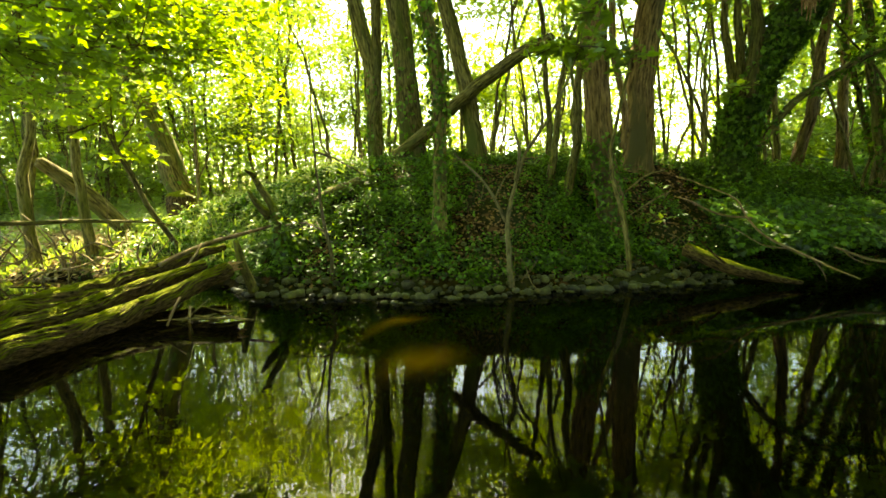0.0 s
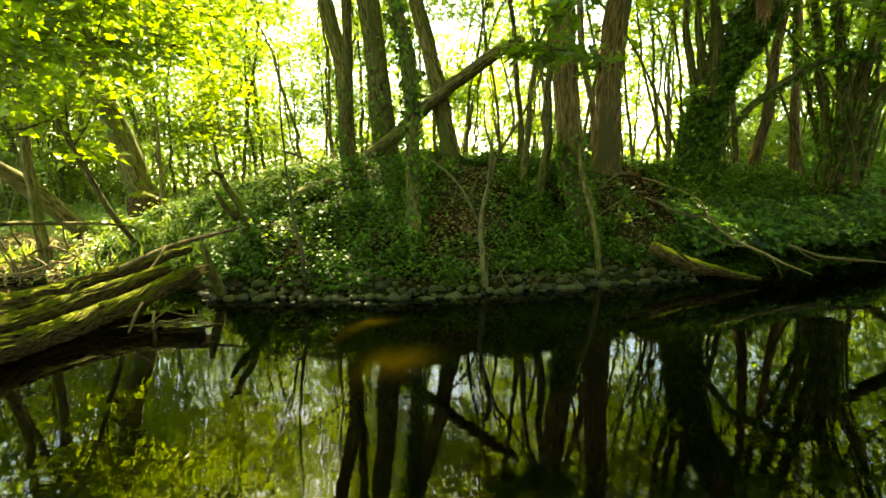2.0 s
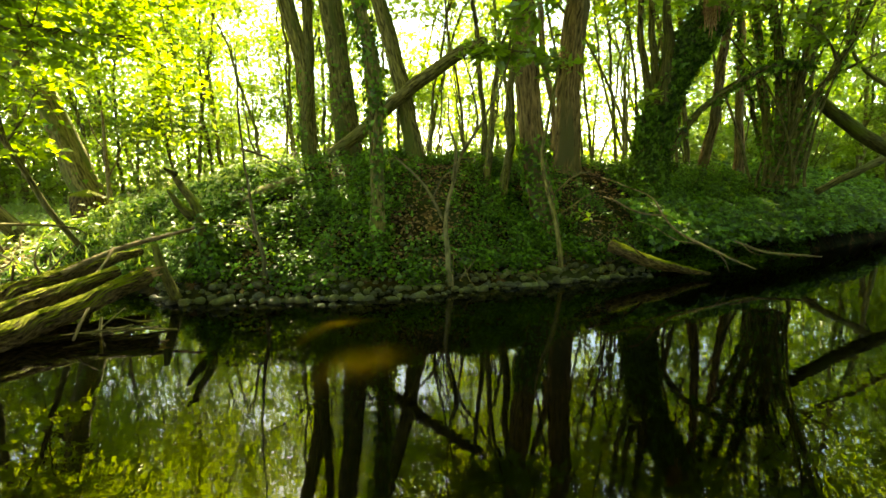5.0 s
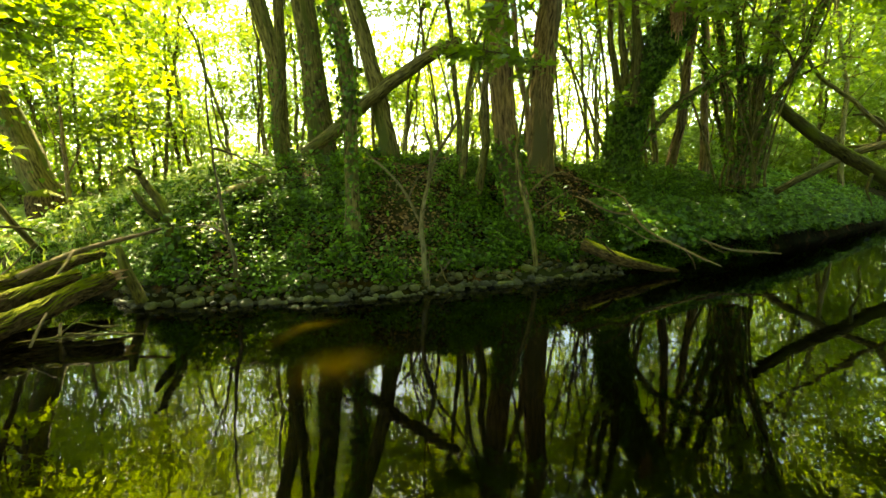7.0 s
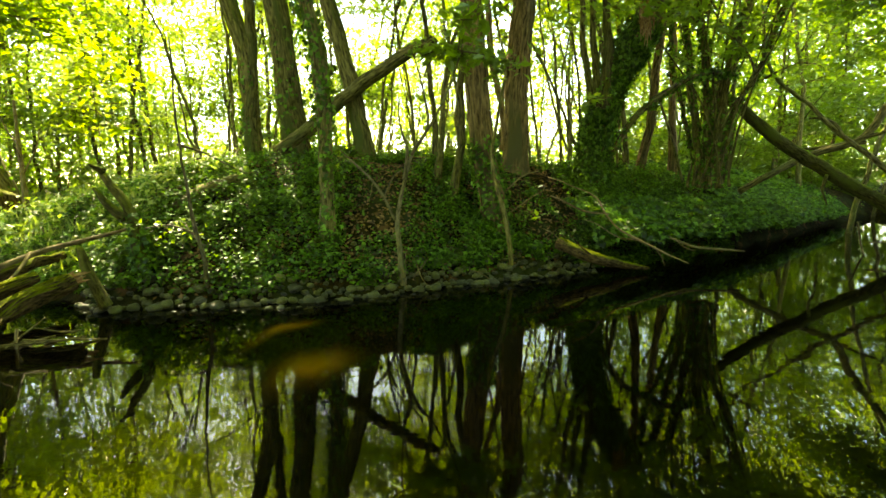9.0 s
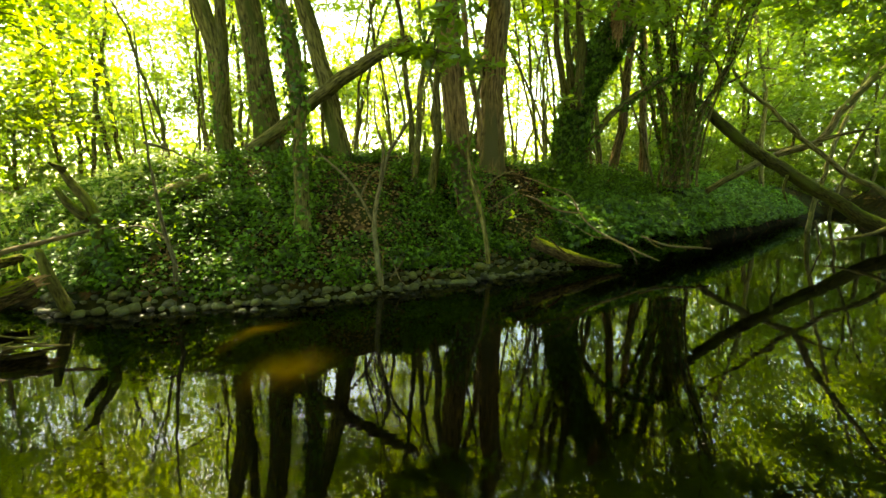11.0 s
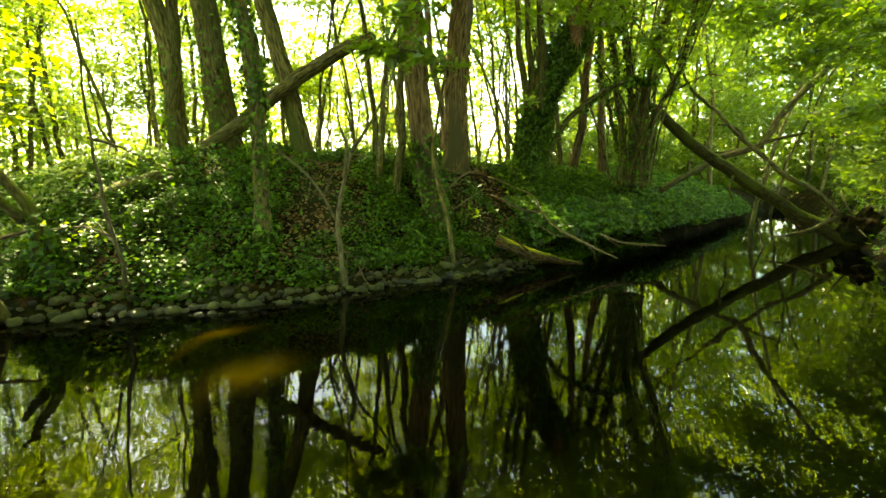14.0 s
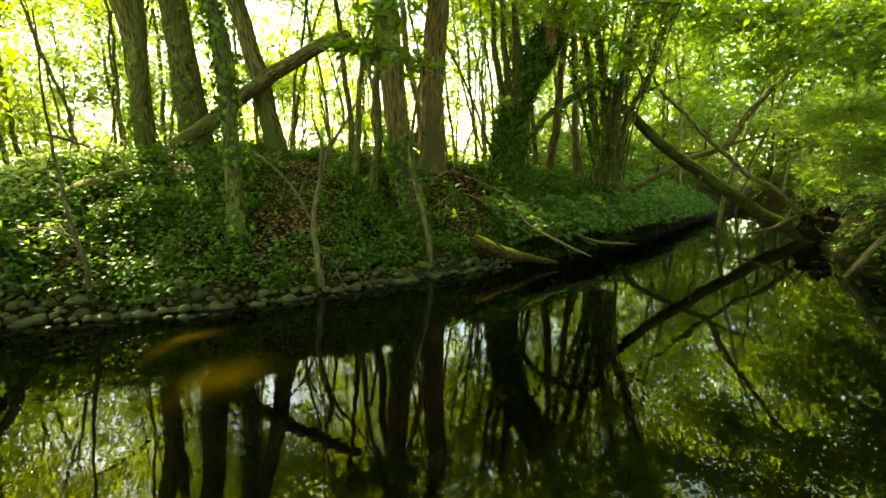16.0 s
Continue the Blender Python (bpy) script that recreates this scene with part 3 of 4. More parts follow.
dead("fallen_branch", "pale bare branch lying from the stump over the logs", "branch", [
    ([(-3.67, 5.48, 0.52), (-3.40, 6.01, 0.72), (-3.05, 6.30, 0.83), (-2.61, 6.49, 0.95)], (0.03, 0.035, 0.03, 0.02)),
    ([(-3.40, 6.01, 0.72), (-3.38, 5.55, 0.50), (-3.39, 5.19, 0.43)], (0.02, 0.015, 0.008))], DEAD, 7)
for pts in (([(-2.87, 4.57, 0.33), (-2.89, 4.44, 0.20), (-2.90, 4.32, 0.08)]), ([(-2.90, 4.79, 0.17), (-2.88, 4.69, 0.01), (-2.84, 4.59, -0.16)])):
    dead("twig", "thin broken twig hanging from the log to the water", "twig", [(pts, (0.012, 0.014, 0.012))], DEAD, 6, "twigs on the log")
stump = dead("broken_stump", "slender broken dead trunk leaning on the bank", "stump", [
    ([(-2.36, 6.25, 0.43), (-2.50, 6.43, 0.76), (-2.56, 6.51, 1.06), (-2.70, 6.57, 1.40), (-2.87, 6.61, 1.71)], (0.085, 0.07, 0.062, 0.058, 0.035)),
    ([(-2.61, 6.50, 1.06), (-2.82, 6.52, 1.27), (-2.97, 6.56, 1.46)], (0.07, 0.055, 0.02)),
    ([(-2.83, 6.62, 1.68), (-2.96, 6.56, 1.78)], (0.05, 0.015))], MOSSY, 14, ridges=0.16)
ivy_on(stump, [(-2.36, 6.22, 0.36), (-2.44, 6.36, 0.62), (-2.54, 6.46, 0.98)], 0.1, 900, np.random.default_rng(15))
dead("broken_post", "short weathered leaning stake at the water's edge", "post", [
    ([(-2.59, 5.74, 0.10), (-2.68, 5.76, 0.30), (-2.78, 5.76, 0.57), (-2.85, 5.79, 0.80)], (0.075, 0.06, 0.052, 0.035))], MOSSY, 12, ridges=0.14)
dead("fallen_branch", "mossy pale log sliding from the bank into the water", "log", [
    ([(3.73, 6.51, 0.53), (4.00, 6.29, 0.37), (4.32, 6.13, 0.26), (4.82, 6.13, 0.17), (5.22, 6.06, 0.09)], (0.1, 0.1, 0.09, 0.06, 0.03)),
    ([(4.17, 6.17, 0.32), (3.97, 6.13, 0.46), (3.78, 6.24, 0.65)], (0.02, 0.015, 0.008))], LOG, 12)
dead("fallen_branch", "long pale dead branch hanging down the ivy bank into the water", "branch", [
    ([(4.00, 7.39, 1.64), (4.26, 7.01, 1.47), (4.54, 6.71, 1.27), (4.77, 6.43, 0.83), (5.07, 6.19, 0.55), (5.41, 5.89, 0.32), (5.63, 5.69, 0.20)], (0.008, 0.01, 0.012, 0.016, 0.02, 0.015, 0.008)),
    ([(5.07, 6.19, 0.55), (4.72, 6.33, 0.61), (4.45, 6.53, 0.82), (4.30, 6.63, 0.88)], (0.011, 0.01, 0.008, 0.005)),
    ([(5.27, 6.02, 0.44), (5.35, 5.95, 0.29), (5.39, 5.91, 0.13)], (0.012, 0.01, 0.006))], DEAD, 8)
dead("fallen_branch", "thin pale dead branch lying on the ivy", "branch", [
    ([(3.96, 7.18, 1.30), (4.20, 6.93, 1.13), (4.43, 6.78, 1.02), (4.73, 6.58, 0.99)], (0.014, 0.018, 0.02, 0.014))], DEAD, 7)
dead("fallen_branch", "bare dead branches reaching from the undercut bank over the water", "branch", [
    ([(5.91, 6.39, 0.56), (6.14, 6.17, 0.42), (6.49, 5.95, 0.38), (6.91, 5.76, 0.37)], (0.014, 0.022, 0.024, 0.012)),
    ([(5.96, 6.34, 0.53), (5.99, 6.18, 0.41), (6.12, 6.05, 0.33)], (0.012, 0.01, 0.005))], DEAD, 7)
dead("fallen_branch", "thin pale dead branch lying on the bare soil", "branch", [
    ([(3.02, 7.41, 1.27), (3.25, 7.42, 1.48), (3.53, 7.51, 1.69), (3.85, 7.58, 1.76)], (0.012, 0.018, 0.016, 0.008)),
    ([(3.08, 7.17, 0.96), (3.34, 7.16, 1.15), (3.69, 7.21, 1.36)], (0.01, 0.016, 0.01))], DEAD, 7)
dead("fallen_branch", "dead sticks lying on the bank beside a sapling", "branch", [
    ([(0.51, 5.88, 0.17), (0.33, 6.09, 0.33), (0.13, 6.30, 0.46)], (0.008, 0.012, 0.006)),
    ([(1.11, 5.90, 0.17), (1.23, 5.98, 0.30), (1.36, 6.15, 0.42)], (0.01, 0.013, 0.007)),
    ([(0.05, 7.00, 1.28), (0.41, 6.79, 0.92)], (0.012, 0.006))], DEAD, 6)
dead("fallen_log", "dark rotting log lying half hidden in the ivy", "log", [
    ([(1.45, 7.87, 1.41), (1.77, 7.91, 1.44), (2.11, 7.92, 1.38)], (0.12, 0.13, 0.11))], BARK, 12)
dead("fallen_log", "dark half buried log on the mound", "log", [
    ([(-2.31, 7.34, 1.12), (-1.92, 7.50, 1.40), (-1.47, 7.72, 1.62)], (0.07, 0.12, 0.09))], BARK, 12)

rng = np.random.default_rng(27)
for k in range(18):
    x0 = rng.uniform(0.1, 2.3) if k % 3 else rng.uniform(2.9, 4.4)
    y0 = rng.uniform(6.2, 7.6)
    way, long = rng.uniform(-1.2, 1.2), rng.uniform(0.35, 0.9)
    line = []
    for u in (0, 0.35, 0.7, 1):
        x, y = x0 + long * u * math.sin(way), y0 - long * u * math.cos(way) * 0.7
        line.append((x, y, float(ground_z(x, y)) + 0.07 + 0.06 * math.sin(3.1 * u) + rng.uniform(0, 0.03)))
    dead("dead_stick", "thin pale dead stick lying on the ivy bank", "stick", [(line, (0.006, 0.009, 0.008, 0.004))], DEAD, 6, "sticks on the bank")

# the leaning trunk over the stream and the boughs that cross it
dead("fallen_tree", "mossy fallen trunk leaning across the stream from bank to bank", "fallen tree", [
    ([(13.76, 5.71, -0.03), (13.59, 6.11, 0.14), (12.69, 7.02, 0.86), (11.44, 7.71, 1.78), (10.32, 8.23, 2.64), (9.25, 8.56, 3.49)], (0.25, 0.2, 0.16, 0.145, 0.13, 0.11)),
    ([(13.34, 6.41, 0.40), (13.20, 6.25, 0.79), (13.17, 6.07, 1.02)], (0.08, 0.05, 0.02)),
    ([(11.28, 7.60, 1.71), (11.09, 7.52, 1.37), (11.06, 7.38, 1.00)], (0.04, 0.03, 0.012))], MOSSY, 18, ridges=0.12)
dead("leaning_bough", "dark bare bough leaning over the fallen trunk", "branch", [
    ([(13.25, 6.14, 0.75), (12.84, 6.52, 1.33), (12.32, 7.05, 1.82), (11.72, 7.66, 2.58), (11.18, 8.09, 3.34), (10.62, 8.50, 4.03), (10.33, 8.69, 4.77), (10.27, 8.77, 5.79)], (0.07, 0.062, 0.056, 0.052, 0.045, 0.04, 0.034, 0.025)),
    ([(11.73, 7.64, 2.56), (11.63, 7.79, 2.89), (11.47, 8.02, 3.05), (11.36, 8.19, 3.07)], (0.05, 0.04, 0.03, 0.02))], BARK, 12)
dead("leaning_bough", "ragged broken bough rising out of the bank behind the fallen trunk", "branch", [
    ([(10.28, 8.91, 1.30), (10.87, 8.67, 1.72), (11.89, 8.48, 2.22), (12.57, 7.81, 2.58), (12.77, 7.47, 3.37), (13.07, 6.94, 4.11), (13.36, 6.36, 4.98), (13.67, 5.68, 5.73)], (0.065, 0.075, 0.075, 0.09, 0.085, 0.07, 0.06, 0.05)),
    ([(12.57, 7.81, 2.58), (12.72, 7.37, 2.71), (12.96, 6.94, 2.80)], (0.055, 0.04, 0.015)),
    ([(12.61, 7.74, 2.51), (12.33, 8.37, 2.42), (12.07, 8.90, 2.41)], (0.06, 0.05, 0.02))], BARK, 12, ridges=0.25)
dead("drift_branch", "bare dark branch reaching from the root mass over the water", "branch", [
    ([(12.32, 5.76, 0.75), (11.60, 5.86, 0.49), (11.14, 6.10, 0.35), (10.80, 6.29, 0.30)], (0.05, 0.04, 0.03, 0.015)),
    ([(10.94, 6.64, 0.68), (10.90, 6.51, 0.20), (10.88, 6.35, -0.17)], (0.02, 0.02, 0.015))], BARK, 7)
dead("drift_branch", "pale mossy stick leaning from the dark bank into the water", "branch", [
    ([(9.22, 2.67, 1.07), (9.09, 3.08, 0.64), (9.02, 3.28, 0.25), (8.98, 3.39, 0.02)], (0.05, 0.05, 0.045, 0.03))], DEAD, 9)


def root_mass(rng):
    """Upturned roots and earth at the foot of the leaning trunk."""
    c = np.array((13.43, 5.74, 0.48))
    whole = thing("root_plate", "dark upturned root plate tangled with earth at the water", "roots", at=tuple(c))
    bm = bmesh.new()
    bmesh.ops.create_icosphere(bm, subdivisions=4, radius=1.0)
    for v in bm.verts:
        v.co = Vector((v.co.x * 0.42, v.co.y * 0.4, v.co.z * 0.4)) * (1 + 0.5 * noise.noise(v.co * 1.9) + 0.2 * noise.noise(v.co * 6))
    me = bpy.data.meshes.new("earth")
    bm.to_mesh(me)
    bm.free()
    me.materials.append(SOIL)
    piece("earth", me, whole)
    for k in range(12):
        d = unit(rng.normal(0, 1, 3) * (1, 0.6, 0.6)) * 0.8
        me = mesh_of("root", *tube([d * 0.2, d * 0.45 + rng.normal(0, 0.06, 3), d * rng.uniform(0.6, 0.95) + rng.normal(0, 0.2, 3) - (0, 0, 0.15)], (0.045, 0.03, 0.01), 7, 0.1, 0.2, k), BARK, True)
        piece("root", me, whole)


root_mass(np.random.default_rng(12))

# ---- trees on the mound and the bank ----
rng = np.random.default_rng(5)
tree("tall ivy-clad tree rising from the foot of the mound", [(2.85, 7.24, 0.86), (2.76, 7.40, 1.58), (2.69, 7.53, 2.44), (2.60, 7.57, 3.55), (2.51, 7.60, 4.53), (2.38, 7.64, 5.83)], (0.25, 0.22, 0.205, 0.2, 0.195, 0.19), rng, BARK_WARM, limbs=[
    ([(2.98, 7.32, 2.13), (3.01, 7.30, 2.85), (2.80, 7.39, 3.67), (2.72, 7.42, 4.46), (2.66, 7.44, 5.22)], (0.05, 0.05, 0.055, 0.05, 0.04))],
    crown=16, ivy=(0.0, 0.14, 1300), top=13, first=0.7, leaf=LEAF_SUN, reach=2.0)
tree("slim grey tree beside an ivy-clad trunk", [(2.11, 7.45, 1.27), (2.40, 7.95, 2.29), (2.43, 7.94, 3.46), (2.52, 7.91, 4.47), (2.57, 7.89, 5.45)], (0.09, 0.075, 0.07, 0.065, 0.06), rng, BARK, crown=7, top=9, first=0.55, reach=1.4)
tree("thin young stem growing from the stones against a larger trunk", [(2.81, 6.41, 0.18), (2.70, 6.35, 0.73), (2.67, 6.58, 1.31), (2.61, 6.82, 1.92), (2.74, 6.87, 2.61), (2.83, 6.84, 3.26), (2.78, 6.97, 3.95)], (0.045, 0.04, 0.034, 0.03, 0.026, 0.024, 0.02), rng, BARK, crown=5, top=7, first=0.75, sides=9, name="sapling", category="sapling")
tree("stout straight tree with furrowed reddish bark at the crest", [(4.00, 9.06, 1.76), (4.04, 9.04, 2.22), (4.04, 9.04, 3.28), (4.09, 9.02, 4.46), (4.10, 9.01, 5.70)], (0.34, 0.28, 0.245, 0.24, 0.235), rng, BARK_WARM, crown=18, top=15, first=0.68, leaf=LEAF_SUN, reach=2.2, ivy=(0.35, 0.6, 500))
old_tree = tree("thick leaning old tree smothered in ivy with a torn top", [(5.68, 8.71, 1.59), (5.75, 8.67, 2.23), (5.79, 8.52, 3.06), (5.92, 8.30, 3.77), (6.14, 8.02, 4.30), (6.24, 7.82, 4.68), (6.37, 7.71, 5.15)], (0.36, 0.31, 0.28, 0.28, 0.29, 0.26, 0.22), rng, BARK, limbs=[
    ([(5.64, 8.26, 3.11), (5.65, 8.13, 3.87), (5.55, 8.08, 4.70), (5.42, 8.17, 5.65)], (0.14, 0.11, 0.08, 0.06)),
    ([(5.60, 8.41, 2.83), (5.42, 8.53, 3.89), (5.25, 8.51, 4.68), (5.16, 8.56, 5.86)], (0.09, 0.07, 0.06, 0.05)),
    ([(5.64, 8.38, 2.93), (5.50, 8.35, 3.93), (5.42, 8.41, 4.83), (5.33, 8.46, 5.62)], (0.08, 0.07, 0.06, 0.05)),
    ([(5.66, 7.88, 2.17), (6.10, 7.80, 2.84), (6.71, 7.81, 3.31), (7.46, 7.94, 3.74), (8.13, 8.00, 3.89), (8.87, 8.08, 3.90)], (0.05, 0.06, 0.062, 0.058, 0.05, 0.035))],
    crown=4, ivy=(0.0, 0.9, 13000), first=0.85, reach=1.8, sides=20)
ivy_on(old_tree, [(5.66, 7.88, 2.17), (6.10, 7.80, 2.84), (6.71, 7.81, 3.31), (7.46, 7.94, 3.74), (8.13, 8.00, 3.89), (8.87, 8.08, 3.90)], 0.06, 1500, np.random.default_rng(14))
splinters(old_tree, (5.95, 7.47, 4.73), (-0.1, -0.2, -0.9), 0.17, 40, np.random.default_rng(9), long=2.0)
tree("slender leaning tree behind the bank", [(8.18, 10.11, 1.93), (8.29, 10.01, 2.95), (8.34, 9.97, 4.15), (8.38, 9.94, 5.19), (8.40, 9.92, 6.31)], (0.14, 0.11, 0.105, 0.1, 0.095), rng, BARK_WARM, crown=10, top=12, first=0.6, reach=1.8)
tree("straight tree behind the bank", [(9.43, 10.34, 1.96), (9.37, 10.40, 3.13), (9.32, 10.45, 4.28), (9.27, 10.49, 5.64)], (0.13, 0.1, 0.095, 0.09), rng, BARK_WARM, crown=10, top=12, first=0.6, reach=1.8)
tree("thin straight tree behind the bank", [(8.52, 11.11, 2.07), (8.39, 11.21, 3.41), (8.25, 11.31, 4.79), (8.15, 11.38, 6.00)], (0.085, 0.07, 0.065, 0.06), rng, BARK, crown=8, top=11, first=0.5, reach=1.6)
tree("bent tree with ivy at the crest", [(-1.46, 9.49, 2.06), (-1.48, 9.48, 3.07), (-1.55, 9.47, 4.10), (-1.76, 9.44, 5.09), (-1.93, 9.40, 5.93)], (0.18, 0.16, 0.16, 0.15, 0.14), rng, BARK, limbs=[
    ([(-1.43, 9.39, 2.82), (-1.35, 9.40, 3.97), (-1.36, 9.40, 5.18), (-1.37, 9.40, 6.14)], (0.11, 0.1, 0.1, 0.09))], crown=12, top=12, first=0.7, leaf=LEAF_SUN, reach=1.8, ivy=(0, 0.18, 300))
tree("tall straight tree on the crest of the mound", [(-0.58, 9.18, 2.04), (-0.67, 9.18, 2.84), (-0.76, 9.17, 3.90), (-0.85, 9.16, 4.87), (-0.92, 9.15, 5.81)], (0.28, 0.235, 0.225, 0.215, 0.2), rng, BARK, crown=14, top=14, first=0.7, leaf=LEAF_SUN, reach=2.0, ivy=(0, 0.2, 500))
tree("slim ivy-wrapped tree growing on the slope", [(-0.06, 6.54, 0.80), (-0.04, 6.80, 1.50), (-0.03, 6.90, 2.38), (-0.08, 7.00, 3.08), (-0.16, 7.00, 3.74), (-0.27, 6.99, 4.31), (-0.39, 6.99, 4.94)], (0.13, 0.11, 0.105, 0.11, 0.1, 0.1, 0.09), rng, BARK, crown=8, top=9, first=0.65, reach=1.3, ivy=(0.03, 0.4, 1100))
tree("leaning forked tree on the mound", [(0.69, 8.97, 2.10), (0.61, 8.98, 2.80), (0.47, 8.99, 3.63), (0.27, 9.00, 4.38), (0.05, 9.00, 5.11), (-0.12, 9.00, 5.83)], (0.22, 0.17, 0.16, 0.15, 0.14, 0.13), rng, BARK, limbs=[
    ([(-0.99, 9.15, 2.10), (-0.44, 8.89, 2.52), (0.19, 8.80, 3.07), (0.87, 8.66, 3.55), (1.48, 8.47, 3.95), (1.98, 8.27, 4.18)], (0.14, 0.13, 0.125, 0.125, 0.12, 0.1))], crown=10, top=11, first=0.6, reach=1.6)
tree("thin dark tree on the mound", [(2.22, 9.24, 2.10), (2.21, 9.24, 3.11), (2.09, 9.27, 4.01), (1.98, 9.29, 5.21)], (0.07, 0.055, 0.05, 0.045), rng, BARK, crown=8, top=9, first=0.5, reach=1.3)
tree("thin curved tree on the mound", [(1.94, 7.95, 1.67), (2.17, 8.43, 2.45), (2.20, 8.42, 3.07), (2.29, 8.39, 3.87), (2.55, 8.32, 4.63)], (0.075, 0.06, 0.05, 0.04, 0.03), rng, BARK, crown=6, top=7, first=0.6, reach=1.0)
tree("slim mossy sapling forking above the stones", [(0.97, 6.02, 0.15), (0.95, 6.13, 0.61), (0.93, 6.23, 1.01), (1.02, 6.32, 1.45), (1.25, 6.38, 2.02), (1.64, 6.39, 2.58), (1.90, 6.43, 3.24), (2.03, 6.49, 3.87)], (0.055, 0.042, 0.036, 0.028, 0.02, 0.017, 0.015, 0.01), rng, BARK_PALE, limbs=[
    ([(0.93, 6.23, 0.99), (0.72, 6.26, 1.38), (0.48, 6.38, 1.68), (0.14, 6.50, 1.98)], (0.024, 0.022, 0.018, 0.008)),
    ([(1.08, 6.31, 1.58), (1.11, 6.30, 1.98), (1.02, 6.42, 2.39), (1.00, 6.42, 2.78)], (0.03, 0.025, 0.015, 0.008)),
    ([(0.79, 6.30, 1.33), (0.90, 6.24, 1.62), (1.03, 6.21, 1.73)], (0.015, 0.01, 0.006)),
    ([(1.21, 6.39, 1.94), (1.43, 6.34, 2.37), (1.34, 6.36, 2.92), (1.20, 6.49, 3.42)], (0.025, 0.02, 0.014, 0.008))], crown=4, first=0.8, reach=0.6, per=20, sides=10, name="sapling", category="sapling")
tree("small leafy sapling growing at the stones", [(-1.57, 5.98, 0.24), (-1.54, 5.80, 0.56), (-1.63, 5.88, 0.90), (-1.73, 5.95, 1.32), (-1.77, 6.05, 1.75), (-1.78, 6.04, 2.51), (-1.80, 6.14, 3.27)], (0.03, 0.026, 0.022, 0.018, 0.015, 0.012, 0.01), rng, BARK_PALE, LEAF, crown=3, first=0.35, reach=0.4, per=6, sides=8, name="sapling", category="sapling", leaf_size=0.06)

# thin stems against the light behind the bank
for foot, mid, up in (((5.72, 9.98, 1.85), (5.56, 10.07, 3.72), (5.40, 10.15, 5.53)), ((6.03, 9.44, 1.75), (5.58, 9.71, 3.17), (4.86, 10.09, 4.81)), ((5.71, 11.12, 1.78), (5.45, 11.25, 3.99), (5.29, 11.33, 5.74)),
                      ((6.26, 10.00, 1.88), (6.07, 9.88, 3.80), (5.78, 9.94, 5.44)), ((6.47, 10.70, 1.96), (5.94, 11.00, 3.79), (5.63, 11.16, 5.55)), ((7.15, 9.64, 1.76), (7.11, 9.67, 3.27), (7.31, 9.52, 4.60)),
                      ((2.13, 10.79, 1.99), (1.95, 10.83, 3.92), (1.66, 10.87, 5.60)), ((1.28, 11.43, 1.89), (1.41, 11.41, 3.64), (1.67, 11.38, 5.27)), ((8.96, 9.42, 1.44), (8.63, 9.72, 3.03), (8.25, 10.05, 4.41))):
    tree("thin bare stem against the bright gap behind the bank", [foot, mid, up], (0.04, 0.032, 0.028), rng, BARK, LEAF_SUN, crown=3, top=7, first=0.6, reach=0.9, per=20, sides=8, name="young_tree", group="thin stems on the bank")

# stems in a clump on the far bank
for k, (foot, mid, up, r) in enumerate((((8.66, 8.59, 1.76), (8.42, 8.69, 3.02), (8.22, 8.74, 4.40), 0.093), ((8.78, 8.47, 1.73), (8.62, 8.49, 3.01), (8.45, 8.52, 4.38), 0.081),
                                      ((8.93, 8.46, 1.76), (8.94, 8.45, 2.96), (9.00, 8.38, 4.00), 0.15), ((9.00, 8.38, 1.76), (9.11, 8.26, 3.09), (9.35, 7.84, 4.19), 0.074),
                                      ((8.74, 8.79, 1.79), (8.52, 9.14, 3.38), (8.23, 9.41, 4.98), 0.056))):
    tree("one stem of a dense ivy-hung clump on the bank", [foot, mid, up], (r, r * 0.85, r * 0.75), rng, BARK, crown=6, top=9, first=0.5, reach=1.6, ivy=(0.0, 0.8, 1100), group="clump of stems", name="clump_stem")

for k in range(16):
    foot = np.array((8.85, 8.5, 1.78)) + rng.normal(0, 1, 3) * (0.22, 0.2, 0.02)
    lean = rng.normal(0, 1, 2) * (0.75, 0.4)
    high = rng.uniform(2.2, 3.8)
    tree("thin wiry stem of a dense clump on the bank", [foot, foot + (lean[0] * 0.3, lean[1] * 0.3, high * 0.5), foot + (lean[0], lean[1], high)], (0.028, 0.022, 0.014), rng, BARK, crown=2, top=5.5, first=0.55, reach=0.8, per=14, sides=8, name="clump_stem", group="clump of stems")

# ---- low ground beyond the logs ----
tree("dark leaning tree in the sunlit wood", [(-6.59, 11.20, 0.66), (-6.89, 11.02, 2.27), (-7.11, 10.89, 3.15), (-7.31, 10.75, 3.98), (-7.44, 10.66, 4.85)], (0.32, 0.28, 0.25, 0.24, 0.22), rng, BARK, LEAF_SUN, crown=8, top=9, first=0.7, reach=1.5, ivy=(0.1, 0.5, 300))
tree("thin bent branchy sapling at the edge of the stream", [(-4.82, 7.67, 0.51), (-4.85, 7.22, 1.03), (-5.01, 7.11, 1.50), (-5.14, 6.89, 2.12), (-5.19, 6.73, 2.53), (-5.30, 6.52, 2.89)], (0.05, 0.045, 0.04, 0.035, 0.025, 0.015), rng, BARK, LEAF_SUN, limbs=[
    ([(-5.14, 6.89, 2.12), (-4.93, 7.04, 2.52), (-4.73, 7.18, 3.03)], (0.02, 0.014, 0.006)), ([(-5.19, 6.73, 2.53), (-5.38, 6.32, 2.31), (-5.57, 6.02, 2.35)], (0.018, 0.012, 0.006))], crown=4, first=0.5, reach=0.6, per=16, sides=8, name="sapling", category="sapling")
